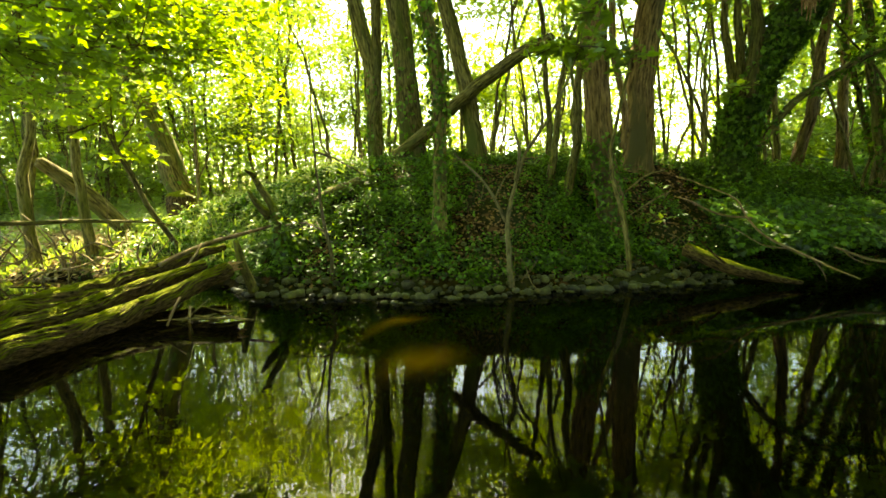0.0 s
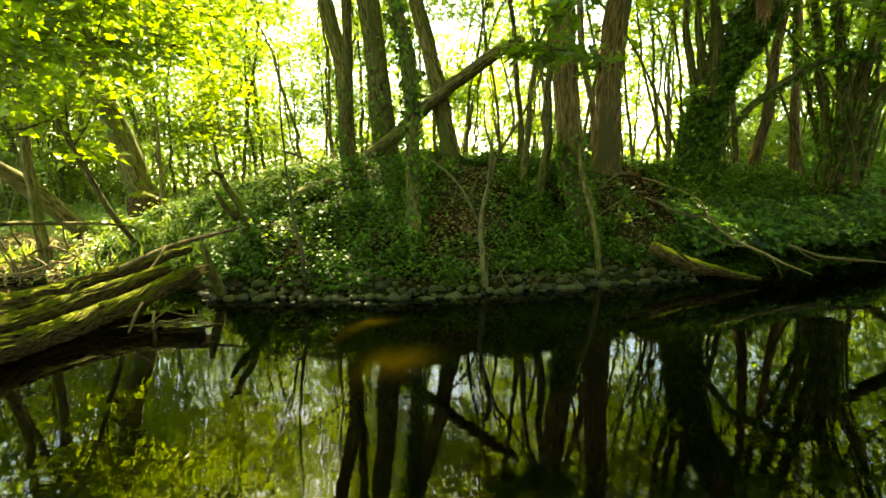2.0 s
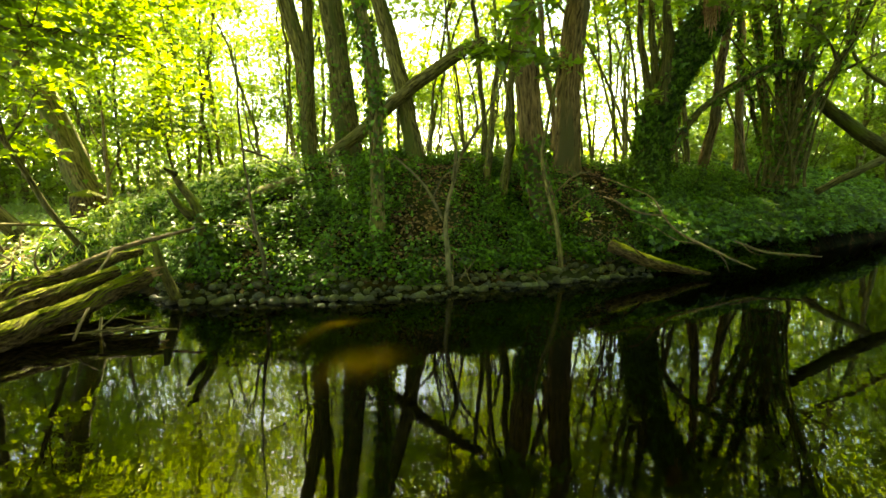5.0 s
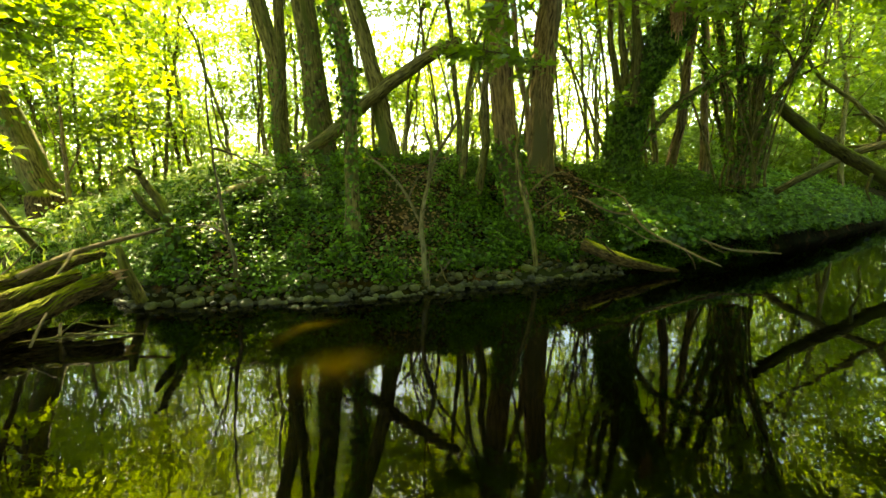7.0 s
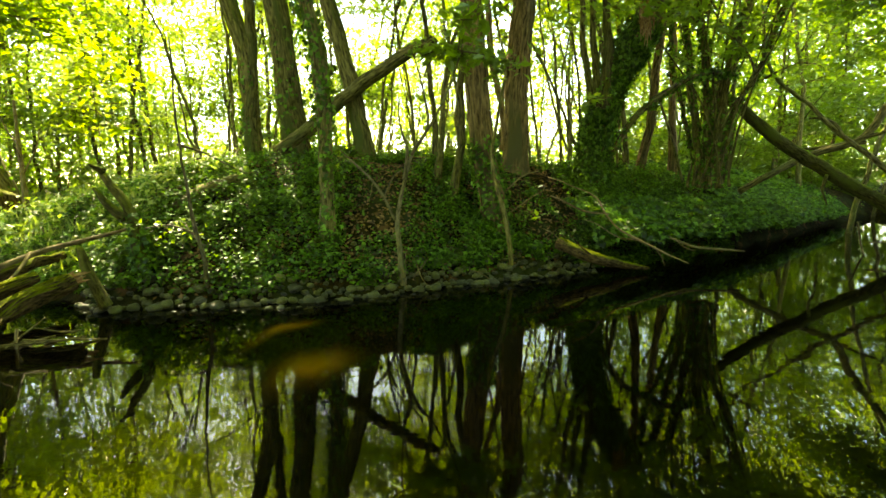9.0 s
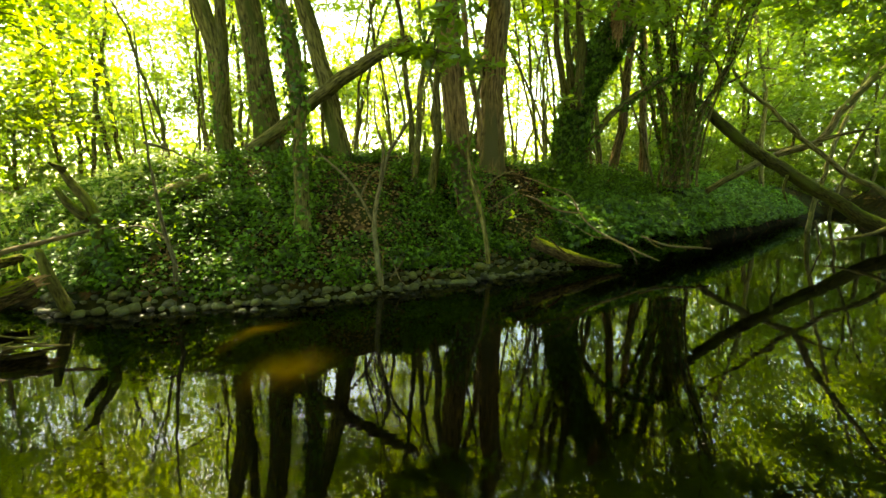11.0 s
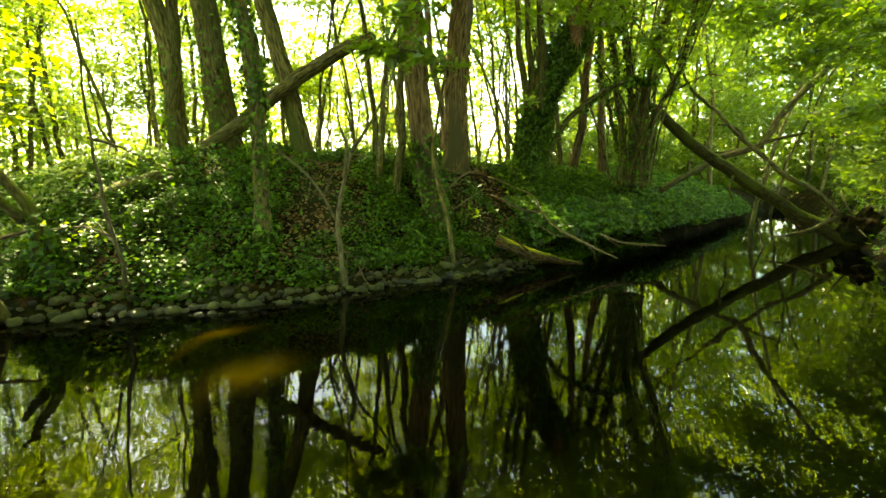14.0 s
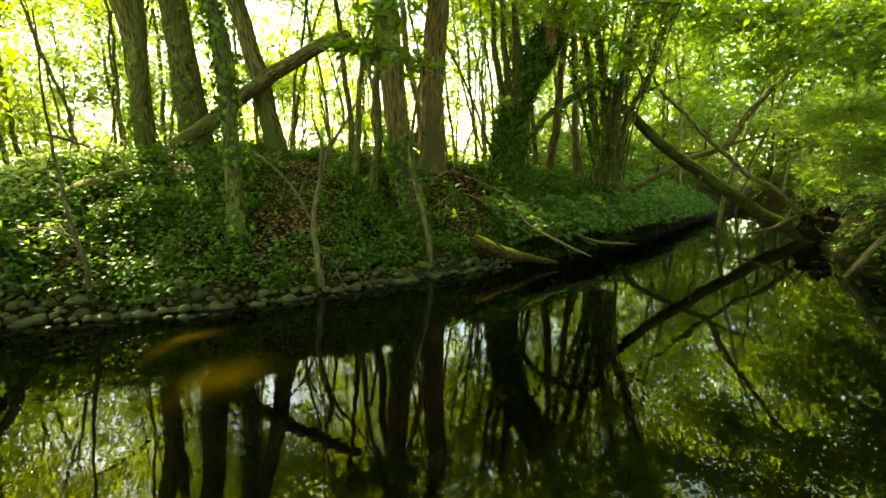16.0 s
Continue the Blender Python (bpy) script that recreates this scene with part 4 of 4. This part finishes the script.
tree("thin pale dead sapling in the sunlit clearing", [(-5.89, 10.45, 0.99), (-5.89, 10.46, 2.22), (-5.88, 10.46, 3.14)], (0.05, 0.04, 0.025), rng, DEAD, limbs=[([(-5.89, 10.46, 1.7), (-5.62, 10.4, 2.15), (-5.5, 10.42, 2.6)], (0.018, 0.014, 0.006)), ([(-5.89, 10.46, 2.3), (-6.12, 10.5, 2.7), (-6.2, 10.44, 3.1)], (0.016, 0.012, 0.006))], sides=8, name="sapling", category="sapling")
tree("slim tree at the far side of the pool", [(-6.51, 7.86, 0.20), (-6.56, 7.81, 1.56), (-6.55, 7.82, 2.65), (-6.51, 7.86, 3.79)], (0.1, 0.08, 0.07, 0.06), rng, BARK, LEAF_SUN, crown=10, top=7, first=0.55, reach=1.4)
tree("dark tree at the far side of the pool", [(-7.22, 7.49, 0.12), (-7.24, 7.46, 1.56), (-7.10, 7.60, 2.62), (-7.07, 7.62, 3.73)], (0.11, 0.085, 0.075, 0.06), rng, BARK, LEAF_SUN, crown=10, top=7, first=0.55, reach=1.4)
dead("fallen_tree", "dark dead trunk leaning over the low ground", "log", [
    ([(-6.50, 8.87, 0.56), (-6.93, 8.54, 1.29), (-7.19, 8.32, 1.69), (-7.46, 8.08, 2.03)], (0.16, 0.17, 0.15, 0.1))], BARK, 12)
dead("horizontal_bough", "long thin bare bough stretched over the pool", "branch", [
    ([(-5.66, 5.07, 1.10), (-5.39, 5.64, 1.08), (-5.11, 6.41, 1.05), (-4.70, 7.20, 0.91), (-4.56, 7.41, 0.76)], (0.03, 0.03, 0.025, 0.018, 0.01))], BARK, 7)
dead("old_stump", "low mossy old stump in the clearing", "stump", [
    ([(-6.51, 10.67, 0.56), (-6.53, 10.66, 1.08), (-6.51, 10.67, 1.35)], (0.36, 0.3, 0.27))], LOG, 18, ridges=0.2)


def brushwood(rng):
    """Bleached twigs and roots tangled at the edge of the pool."""
    whole = thing("brushwood", "tangle of bleached dead twigs and roots at the pool's edge", "brushwood", at=(-6.25, 7.29, 0.10))
    for k in range(46):
        p = np.array(((rng.uniform(-1.6, 1.4)), rng.uniform(-0.4, 0.6), rng.uniform(-0.1, 0.5)))
        d = unit(rng.normal(0, 1, 3) * (1, 0.5, 1.1))
        me = mesh_of("twig", *tube([p, p + d * 0.25 + rng.normal(0, 0.04, 3), p + d * rng.uniform(0.4, 0.9) + rng.normal(0, 0.1, 3)], (0.02, 0.015, 0.006), 6, 0.1, 0.1, k), DEAD, True)
        piece("twig", me, whole)


brushwood(rng)


# ---- sprays of foliage near the camera ----
def spray(label, line, rng, count, reach, size=0.1, leaf=LEAF, per=26, r=0.013, gap=0.16):
    base = np.array(line[0])
    whole = thing("leafy_branch", label, "branch", "overhanging branches", at=tuple(base))
    sink = Matrix.Translation(-Vector(base))
    c, u = smooth_line(line, 0.1)
    roots = c[(rng.uniform(0.1, 1, count) * (len(c) - 1)).astype(int)]
    lines, places = twigs_and_leaves(roots, rng, reach, per, size, gap, -0.1)
    for name, (v, f), mat in (("stem", tube(line, np.linspace(r, 0.006, len(line)), 7, 0.2), BARK), ("twigwork", joined([tube(l, (0.008, 0.003), 3, 9) for l in lines]), BARK),
                              ("leaves", leaves(places, (0, 0, 1), rng, size, OVAL, 0.5), leaf)):
        me = mesh_of(name, v, f, mat, name != "leaves")
        me.transform(sink)
        tagged(piece(name, me, whole), kind="" if name == "stem" else "stuff")


rng = np.random.default_rng(21)
spray("bright green leafy branch overhanging the stream", [(-3.94, 3.08, 2.56), (-3.76, 3.59, 2.64), (-3.57, 4.32, 2.84), (-3.27, 5.03, 3.08), (-2.92, 5.81, 3.25)], rng, 60, 0.7, 0.1, LEAF, 30)
spray("bright green leafy branch overhanging the stream", [(-4.21, 3.53, 3.20), (-4.02, 4.18, 3.21), (-3.69, 4.98, 3.42), (-3.20, 5.77, 3.78), (-2.66, 6.48, 3.82)], rng, 60, 0.8, 0.1, LEAF, 30)
spray("bright green leafy branch hanging over the low ground", [(-5.35, 4.52, 2.40), (-5.14, 5.18, 2.59), (-4.86, 5.98, 2.81), (-4.40, 6.68, 3.04)], rng, 34, 0.8, 0.1, LEAF, 26)
spray("leafy branch in front of the sunlit gap", [(-3.51, 7.19, 4.74), (-3.29, 7.29, 3.78), (-3.23, 7.43, 3.02), (-3.24, 7.53, 2.20)], rng, 40, 0.7, 0.1, LEAF_SUN, 28)
spray("sprig of large leaves on an ivy-clad trunk", [(5.17, 7.61, 3.08), (4.99, 7.49, 3.15), (4.81, 7.49, 3.06), (4.66, 7.47, 2.96)], rng, 8, 0.3, 0.16, LEAF, 7, 0.012, 0.1)
spray("sprig of large leaves over the bare soil", [(3.70, 6.98, 1.47), (3.59, 6.93, 1.34), (3.41, 6.90, 1.02), (3.28, 6.97, 0.84)], rng, 6, 0.28, 0.12, LEAF, 5, 0.01, 0.1)
spray("leafy branch overhanging the stream", [(7.73, 2.07, 3.67), (8.10, 2.88, 3.77), (8.32, 3.93, 4.07), (8.38, 5.09, 4.50), (8.37, 6.18, 4.80)], rng, 100, 1.0, 0.11, LEAF, 28)
spray("leafy branch overhanging the stream", [(8.77, 2.02, 3.14), (9.35, 2.93, 3.37), (9.76, 4.13, 3.81), (10.15, 5.40, 4.08), (10.13, 6.81, 4.30)], rng, 100, 1.0, 0.11, LEAF, 28)
spray("leafy branch overhanging the stream", [(9.77, 2.15, 2.56), (10.33, 3.15, 2.85), (11.16, 4.41, 3.01), (12.08, 6.04, 3.19)], rng, 80, 1.0, 0.11, LEAF, 28)
spray("leafy branch overhanging the stream", [(9.78, 2.07, 1.87), (10.55, 3.12, 2.04), (11.72, 4.34, 2.04), (12.76, 5.76, 2.00)], rng, 80, 1.0, 0.11, LEAF, 28)


# Boughs added above the view to dim the sky light on the bank.
for k in range(10):
    x0, y0, z0 = rng.uniform(-8, 11), rng.uniform(1.0, 6.0), rng.uniform(5.5, 8.5)
    if -3.5 < x0 < 1.0:
        continue
    d = unit(rng.normal(0, 1, 3) * (1, 1, 0.15))
    p = np.array((x0, y0 + 2.5, z0))
    spray("high leafy bough added over the stream to block the sky", [p, p + d * 1.3 - (0, 0.5, 0), p + d * 2.6 - (0, 1.2, 0.1), p + d * 3.6 - (0, 2.0, 0.4)], rng, 34, 0.9, 0.13, LEAF_SUN, 24, 0.03, 0.28)


# ---- the wood all round: copies of a few grown trees ----
def grown(label, height, rng, leaf, reach, limbs, name, category, lean=0.05, r=0.09, per=32, leaf_size=0.12, first=0.3, bark=BARK):
    pts = [np.array((0, 0, 0.0))]
    d = unit(np.array((rng.normal(0, lean), rng.normal(0, lean), 1.0)))
    n = 6
    for k in range(n):
        d = unit(d + rng.normal(0, 0.07, 3) * (1, 1, 0))
        pts.append(pts[-1] + d * height / n)
    return tree(label, pts, [r * (1 - 0.85 * k / n) for k in range(n + 1)], rng, bark, leaf, crown=limbs, first=first, reach=reach, per=per, sides=9, leaf_size=leaf_size, name=name, category=category, wander=0.15, group="trees of the wood")


rng = np.random.default_rng(31)
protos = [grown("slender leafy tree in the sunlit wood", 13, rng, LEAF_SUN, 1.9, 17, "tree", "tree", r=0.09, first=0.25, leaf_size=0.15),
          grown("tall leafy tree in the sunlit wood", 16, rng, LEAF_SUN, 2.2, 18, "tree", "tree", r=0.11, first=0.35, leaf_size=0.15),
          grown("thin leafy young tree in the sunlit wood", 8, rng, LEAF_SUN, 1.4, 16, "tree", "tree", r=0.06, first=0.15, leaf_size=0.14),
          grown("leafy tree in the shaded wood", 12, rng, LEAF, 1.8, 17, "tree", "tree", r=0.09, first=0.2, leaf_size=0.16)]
bushes = [grown("leafy bush of the undergrowth", 2.6, rng, LEAF, 0.9, 13, "bush", "bush", 0.25, 0.03, 25, 0.15, 0.05),
          grown("leafy bush of the undergrowth", 1.8, rng, LEAF, 0.8, 12, "bush", "bush", 0.3, 0.025, 25, 0.14, 0.02)]
poles = [grown("thin bare pole of a young tree", 9, rng, LEAF_SUN, 0.9, 6, "young_tree", "tree", 0.1, 0.04, 18, 0.13, 0.3),
         grown("thin leaning pole of a young tree", 7, rng, LEAF_SUN, 0.8, 6, "young_tree", "tree", 0.25, 0.032, 18, 0.13, 0.3)]


tall = [grown("tall tree with a high leafy crown", 16, rng, LEAF_SUN, 2.3, 17, "tree", "tree", 0.03, 0.085, 27, 0.18, 0.58)]
shade_canopy = grown("tall tree with a dense dark crown, added to shade the stream and bank", 15, rng, LEAF_SUN, 2.3, 18, "tree", "tree", 0.04, 0.075, 32, 0.2, 0.5)


def plant(proto, az, far, rng, low=0.8, high=1.25):
    x, y = far * math.sin(radians(az)), far * math.cos(radians(az))
    s = rng.uniform(low, high)
    return x, y, Matrix.Translation((x, y, float(ground_z(x, y)) - 0.05)) @ Matrix.Rotation(rng.uniform(0, 6.28), 4, "Z") @ Matrix.Diagonal((s, s, s, 1))


def glade(x, y):
    """The strips of the wood that lie open to the sun: over the clearing, the log's end and the shallows."""
    q = x + 0.27 * (y - 10)
    return -9.6 < q < -3.5 or -2.4 < q < -1.6


GAPS = ((-17, -11), (3, 9), (20, 34))


def scatter(kinds, count, az_range, far_range, rng, thin=(), low=0.8, high=1.25, off=3.4):
    done = 0
    while done < count:
        az = rng.uniform(*az_range)
        far = far_range[0] + (far_range[1] - far_range[0]) * rng.random() ** 0.8
        x, y, m = plant(None, az, far, rng, low, high)
        lit = 9 < y < 24 and glade(x, y)
        wet = lit or inland(np.array(x), np.array(y)) < off and near_side(x, y) < 0.5
        if wet or (any(a < az < b for a, b in thin) and rng.random() < 0.96):
            done += 0.1
            continue
        ob = copy_thing(kinds[int(rng.integers(len(kinds)))], Matrix.Identity(4))
        ob.matrix_basis = m
        done += 1


scatter(protos, 12, (-24, 20), (15, 30), rng, GAPS)
scatter(protos, 12, (-24, 50), (26, 40), rng, GAPS)
scatter(protos, 14, (-64, -20), (25, 36), rng)
scatter(poles, 44, (-60, -22), (12.5, 27), rng)
scatter([protos[3]] + tall, 9, (40, 58), (17, 28), rng, off=1.5)
scatter(bushes, 10, (50, 60), (27, 38), rng, off=0.5)
# Mostly unseen trees, added on the right to shade the near bank.
scatter([protos[3]], 5, (66, 95), (10, 16), rng)
scatter(protos, 6, (64, 90), (16, 28), rng)
scatter([protos[3]], 18, (46, 80), (22, 42), rng, off=1.5)
scatter(bushes, 12, (-62, -20), (17, 30), rng, GAPS)
scatter(bushes, 14, (-8, 46), (15, 30), rng, GAPS)
scatter(bushes, 22, (52, 68), (29, 40), rng)
scatter([protos[3]], 10, (52, 68), (30, 42), rng)
scatter(bushes, 10, (40, 50), (20, 30), rng, off=3)
scatter(bushes, 14, (64, 85), (10, 22), rng)
scatter(bushes, 8, (59, 66), (17, 24), rng, low=0.5, high=0.7, off=0.3)
scatter(poles, 60, (-55, 50), (11.5, 26), rng)
scatter(poles, 14, (-6, 48), (12, 28), rng)
# Tall trees added so that crowns above the view shade bank and log.
for x in np.arange(-5, 9, 3.4):
    for y in (16.5, 21):
        px, py = x + rng.uniform(-1, 1), y + rng.uniform(-1.6, 1.6)
        az = math.degrees(math.atan2(px, py))
        if glade(px, py) or any(a < az < b for a, b in GAPS[1:]):
            continue
        s = rng.uniform(0.9, 1.15)
        ob = copy_thing(tall[0], Matrix.Identity(4))
        ob.matrix_basis = Matrix.Translation((px, py, float(ground_z(px, py)) - 0.05)) @ Matrix.Rotation(rng.uniform(0, 6.28), 4, "Z") @ Matrix.Diagonal((s, s, s, 1))
for ob, az, far, s in ((protos[3], -47, 20, 1.0), (protos[3], -41, 24, 1.15), (protos[0], -36, 21, 0.9), (protos[3], -30.5, 25, 1.1), (protos[1], -29, 34, 1.2), (protos[1], -25, 38, 1.25), (protos[0], -22, 33, 1.4), (protos[1], -34, 36, 1.2), (protos[3], -19.5, 37, 1.4), (protos[1], -38, 33, 1.15), (protos[3], -23.5, 30, 1.2), (protos[3], -27, 31, 1.1), (protos[3], -20.5, 42, 1.5), (protos[3], -15.5, 34, 0.55), (protos[3], -12.5, 36, 0.5), (protos[3], -9.5, 33, 0.6), (protos[3], -17.5, 31, 0.6)):
    x, y = far * math.sin(radians(az)), far * math.cos(radians(az))
    copy_thing(ob, Matrix.Identity(4)).matrix_basis = Matrix.Translation((x, y, float(ground_z(x, y)) - 0.05)) @ Matrix.Rotation(az, 4, "Z") @ Matrix.Diagonal((s, s, s, 1))
# Crowns added above the view, shading mound and wood and darkening the reflections.
for az, far, s in ((17, 13, 0.95), (36, 14, 1.0), (58, 18, 1.0), (-50, 33, 1.6), (-41, 36, 1.75), (-34, 33, 1.6), (-27, 37, 1.75), (-21, 34, 1.2), (-9, 36, 1.7),
                   (-44, 13.5, 1.05), (-51, 15, 1.0), (-58, 17, 1.1), (-66, 21, 1.2), (-47, 20, 1.2), (3, 29, 1.5), (14, 24, 1.3), (-14, 14.5, 0.66), (-10.5, 12.8, 0.62), (-7, 16.5, 0.8), (0, 19, 0.9), (-4, 19, 1.0), (6, 15.5, 0.9),
                   (38, 28, 1.1), (43, 29, 1.15), (33, 26, 1.1), (40, 34, 1.3), (46, 34, 1.3), (36, 33, 1.3), (50, 36, 1.3), (53, 31, 1.2), (30, 32, 1.3)):
    x, y = far * math.sin(radians(az)), far * math.cos(radians(az))
    copy_thing(shade_canopy, Matrix.Identity(4)).matrix_basis = Matrix.Translation((x, y, float(ground_z(x, y)) - 0.05)) @ Matrix.Rotation(az * 2.4, 4, "Z") @ Matrix.Diagonal((s, s, s, 1))
# Unseen trees added behind the camera, to cut the frontal sky light.
scatter(protos, 10, (100, 260), (4.0, 11), rng)
for az, far, s in ((100, 7, 0.8), (118, 5, 0.75), (136, 8, 0.9), (152, 5, 0.75), (170, 7, 0.85), (188, 4.5, 0.7), (205, 7, 0.85), (222, 5, 0.75), (240, 7.5, 0.9), (256, 6, 0.8)):
    x, y = far * math.sin(radians(az)), far * math.cos(radians(az))
    copy_thing(shade_canopy, Matrix.Identity(4)).matrix_basis = Matrix.Translation((x, y, float(ground_z(x, y)) - 0.05)) @ Matrix.Rotation(az, 4, "Z") @ Matrix.Diagonal((s, s, s, 1))
for ob, (x, y) in zip(protos + bushes + poles + tall + [shade_canopy], ((-14, 26), (5, 28), (21, 24), (-24, 20), (-17, 17), (16, 17), (-3, 15), (3, 16), (10, 17), (24, 14))):
    ob.location = (x, y, float(ground_z(x, y)) - 0.05)


def far_wood(rng):
    """The depth of the wood, past the trees that can be told apart."""
    n = 95000
    az, far = np.radians(rng.uniform(-75, 75, n)), rng.uniform(32, 60, n)
    z = 17 * rng.random(n) ** 1.2
    x, y = far * np.sin(az), far * np.cos(az)
    k = (grain(np.degrees(az) * 0.35, z * 0.45, 51) + 0.5 * grain(np.degrees(az) * 1.1, z * 1.2, 52)) > 0.55 + 0.018 * z - 0.35 * step(38, 48, np.degrees(az)) - 0.3 * (1 - step(-26, -19, np.degrees(az)))
    for a, b in GAPS:
        k &= ~((np.degrees(az) > a) & (np.degrees(az) < b) & (z > 2.5 + 3 * grain(np.degrees(az) * 0.8, z * 0, 53)))
    open_side = step(-24, -16, np.degrees(az)) * (1 - step(42, 50, np.degrees(az)))
    k &= (rng.random(n) > 0.9 * open_side) & ((z < 6) | (rng.random(n) > 0.6 * open_side))
    p = np.stack([x, y, 2.0 + z], -1)[k]
    right = p[:, 0] > p[:, 1] * 0.8
    for q, mat, size, note in ((p[~right], LEAF, 0.3, "sunlit green foliage deep in the wood"), (p[right], LEAF, 0.5, "shaded green foliage deep in the wood")):
        ob = new("far_wood", mesh_of("far_wood", *leaves(q, (0, 0, 1), rng, size, SPIKE, 0.7), mat))
        tagged(ob, note, "trees", kind="stuff")


far_wood(rng)


def deep_wood(rng):
    """The closed depth of the wood, thinner behind the mound, where the sky shows low through the stems."""
    n = 90000
    deg, far = rng.uniform(-78, 82, n), rng.uniform(48, 68, n)
    z = 19 * rng.random(n)
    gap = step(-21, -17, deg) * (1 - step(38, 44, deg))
    fill = grain(deg * 0.5, z * 0.4, 91) * 0.6 + grain(deg * 1.7, z * 1.3, 92) * 0.4
    k = (rng.random(n) < 1 - 0.4 * gap) & (fill > 0.2 + 0.16 * gap * step(1.5, 4, z) + 0.014 * z * gap)
    x, y = far * np.sin(np.radians(deg)), far * np.cos(np.radians(deg))
    p = np.stack([x, y, 1.0 + z], -1)[k]
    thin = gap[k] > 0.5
    # Behind the mound the lit copy LEAF_SUN stands for sunlight.
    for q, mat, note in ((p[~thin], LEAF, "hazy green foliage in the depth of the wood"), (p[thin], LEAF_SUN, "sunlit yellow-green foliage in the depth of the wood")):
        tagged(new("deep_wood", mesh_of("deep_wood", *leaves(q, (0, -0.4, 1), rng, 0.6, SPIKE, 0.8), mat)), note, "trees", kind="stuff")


deep_wood(rng)


def unseen_wood(rng):
    """Unseen foliage on the near bank, added behind the camera to block sky light."""
    n = 26000
    az, far = np.radians(rng.uniform(96, 264, n)), rng.uniform(7, 15, n)
    x, y = far * np.sin(az), far * np.cos(az)
    z = 13 * rng.random(n)
    k = grain(np.degrees(az) * 0.3, z * 0.5, 55) > 0.18
    p = np.stack([x, y, ground_z(x, y) + 0.2 + z], -1)[k]
    tagged(new("thicket", mesh_of("thicket", *leaves(p, (0, 0, 1), rng, 0.5, OVAL, 0.8), LEAF)), "unseen dense foliage added behind the camera to block the sky", "undergrowth", kind="stuff")


unseen_wood(rng)


def wood_edge(rng):
    """Loose sunlit leaves of the thin undergrowth behind the mound, through which the sky shows."""
    n = 95000
    az, far = np.radians(rng.uniform(-58, 52, n)), rng.uniform(24, 46, n)
    x, y = far * np.sin(az), far * np.cos(az)
    z = 9 * rng.random(n) ** 1.5
    k = grain(np.degrees(az) * 0.9, z * 0.9, 71) + 0.6 * grain(np.degrees(az) * 2.5, z * 2.5, 72) > 0.52 + 0.028 * z - 0.2 * (np.degrees(az) < -13)
    p = np.stack([x, y, ground_z(x, y) + 0.1 + z], -1)[k]
    ob = new("wood_edge", mesh_of("wood_edge", *leaves(p, (0, 0, 1), rng, 0.24, SPIKE, 0.8), LEAF))
    tagged(ob, "thin sunlit undergrowth at the edge of the wood", "undergrowth", kind="stuff")


wood_edge(rng)


def driftwood(rng):
    """Dark sticks caught under the end of the log."""
    c = np.array((-2.69, 4.91, 0.00))
    whole = thing("driftwood", "dark wet sticks caught under the log", "driftwood", at=tuple(c))
    for k in range(6):
        p = rng.normal(0, 1, 3) * (0.26, 0.14, 0.02) + (0, 0, 0.03)
        d = unit(rng.normal(0, 1, 3) * (1, 0.6, 0.12) + (-0.8, -0.2, 0))
        me = mesh_of("stick", *tube([p - d * 0.2, p + rng.normal(0, 0.02, 3), p + d * rng.uniform(0.2, 0.5)], (0.008, 0.012, 0.005), 6, 0.1, 0.15, k), BARK, True)
        piece("stick", me, whole)


driftwood(np.random.default_rng(61))
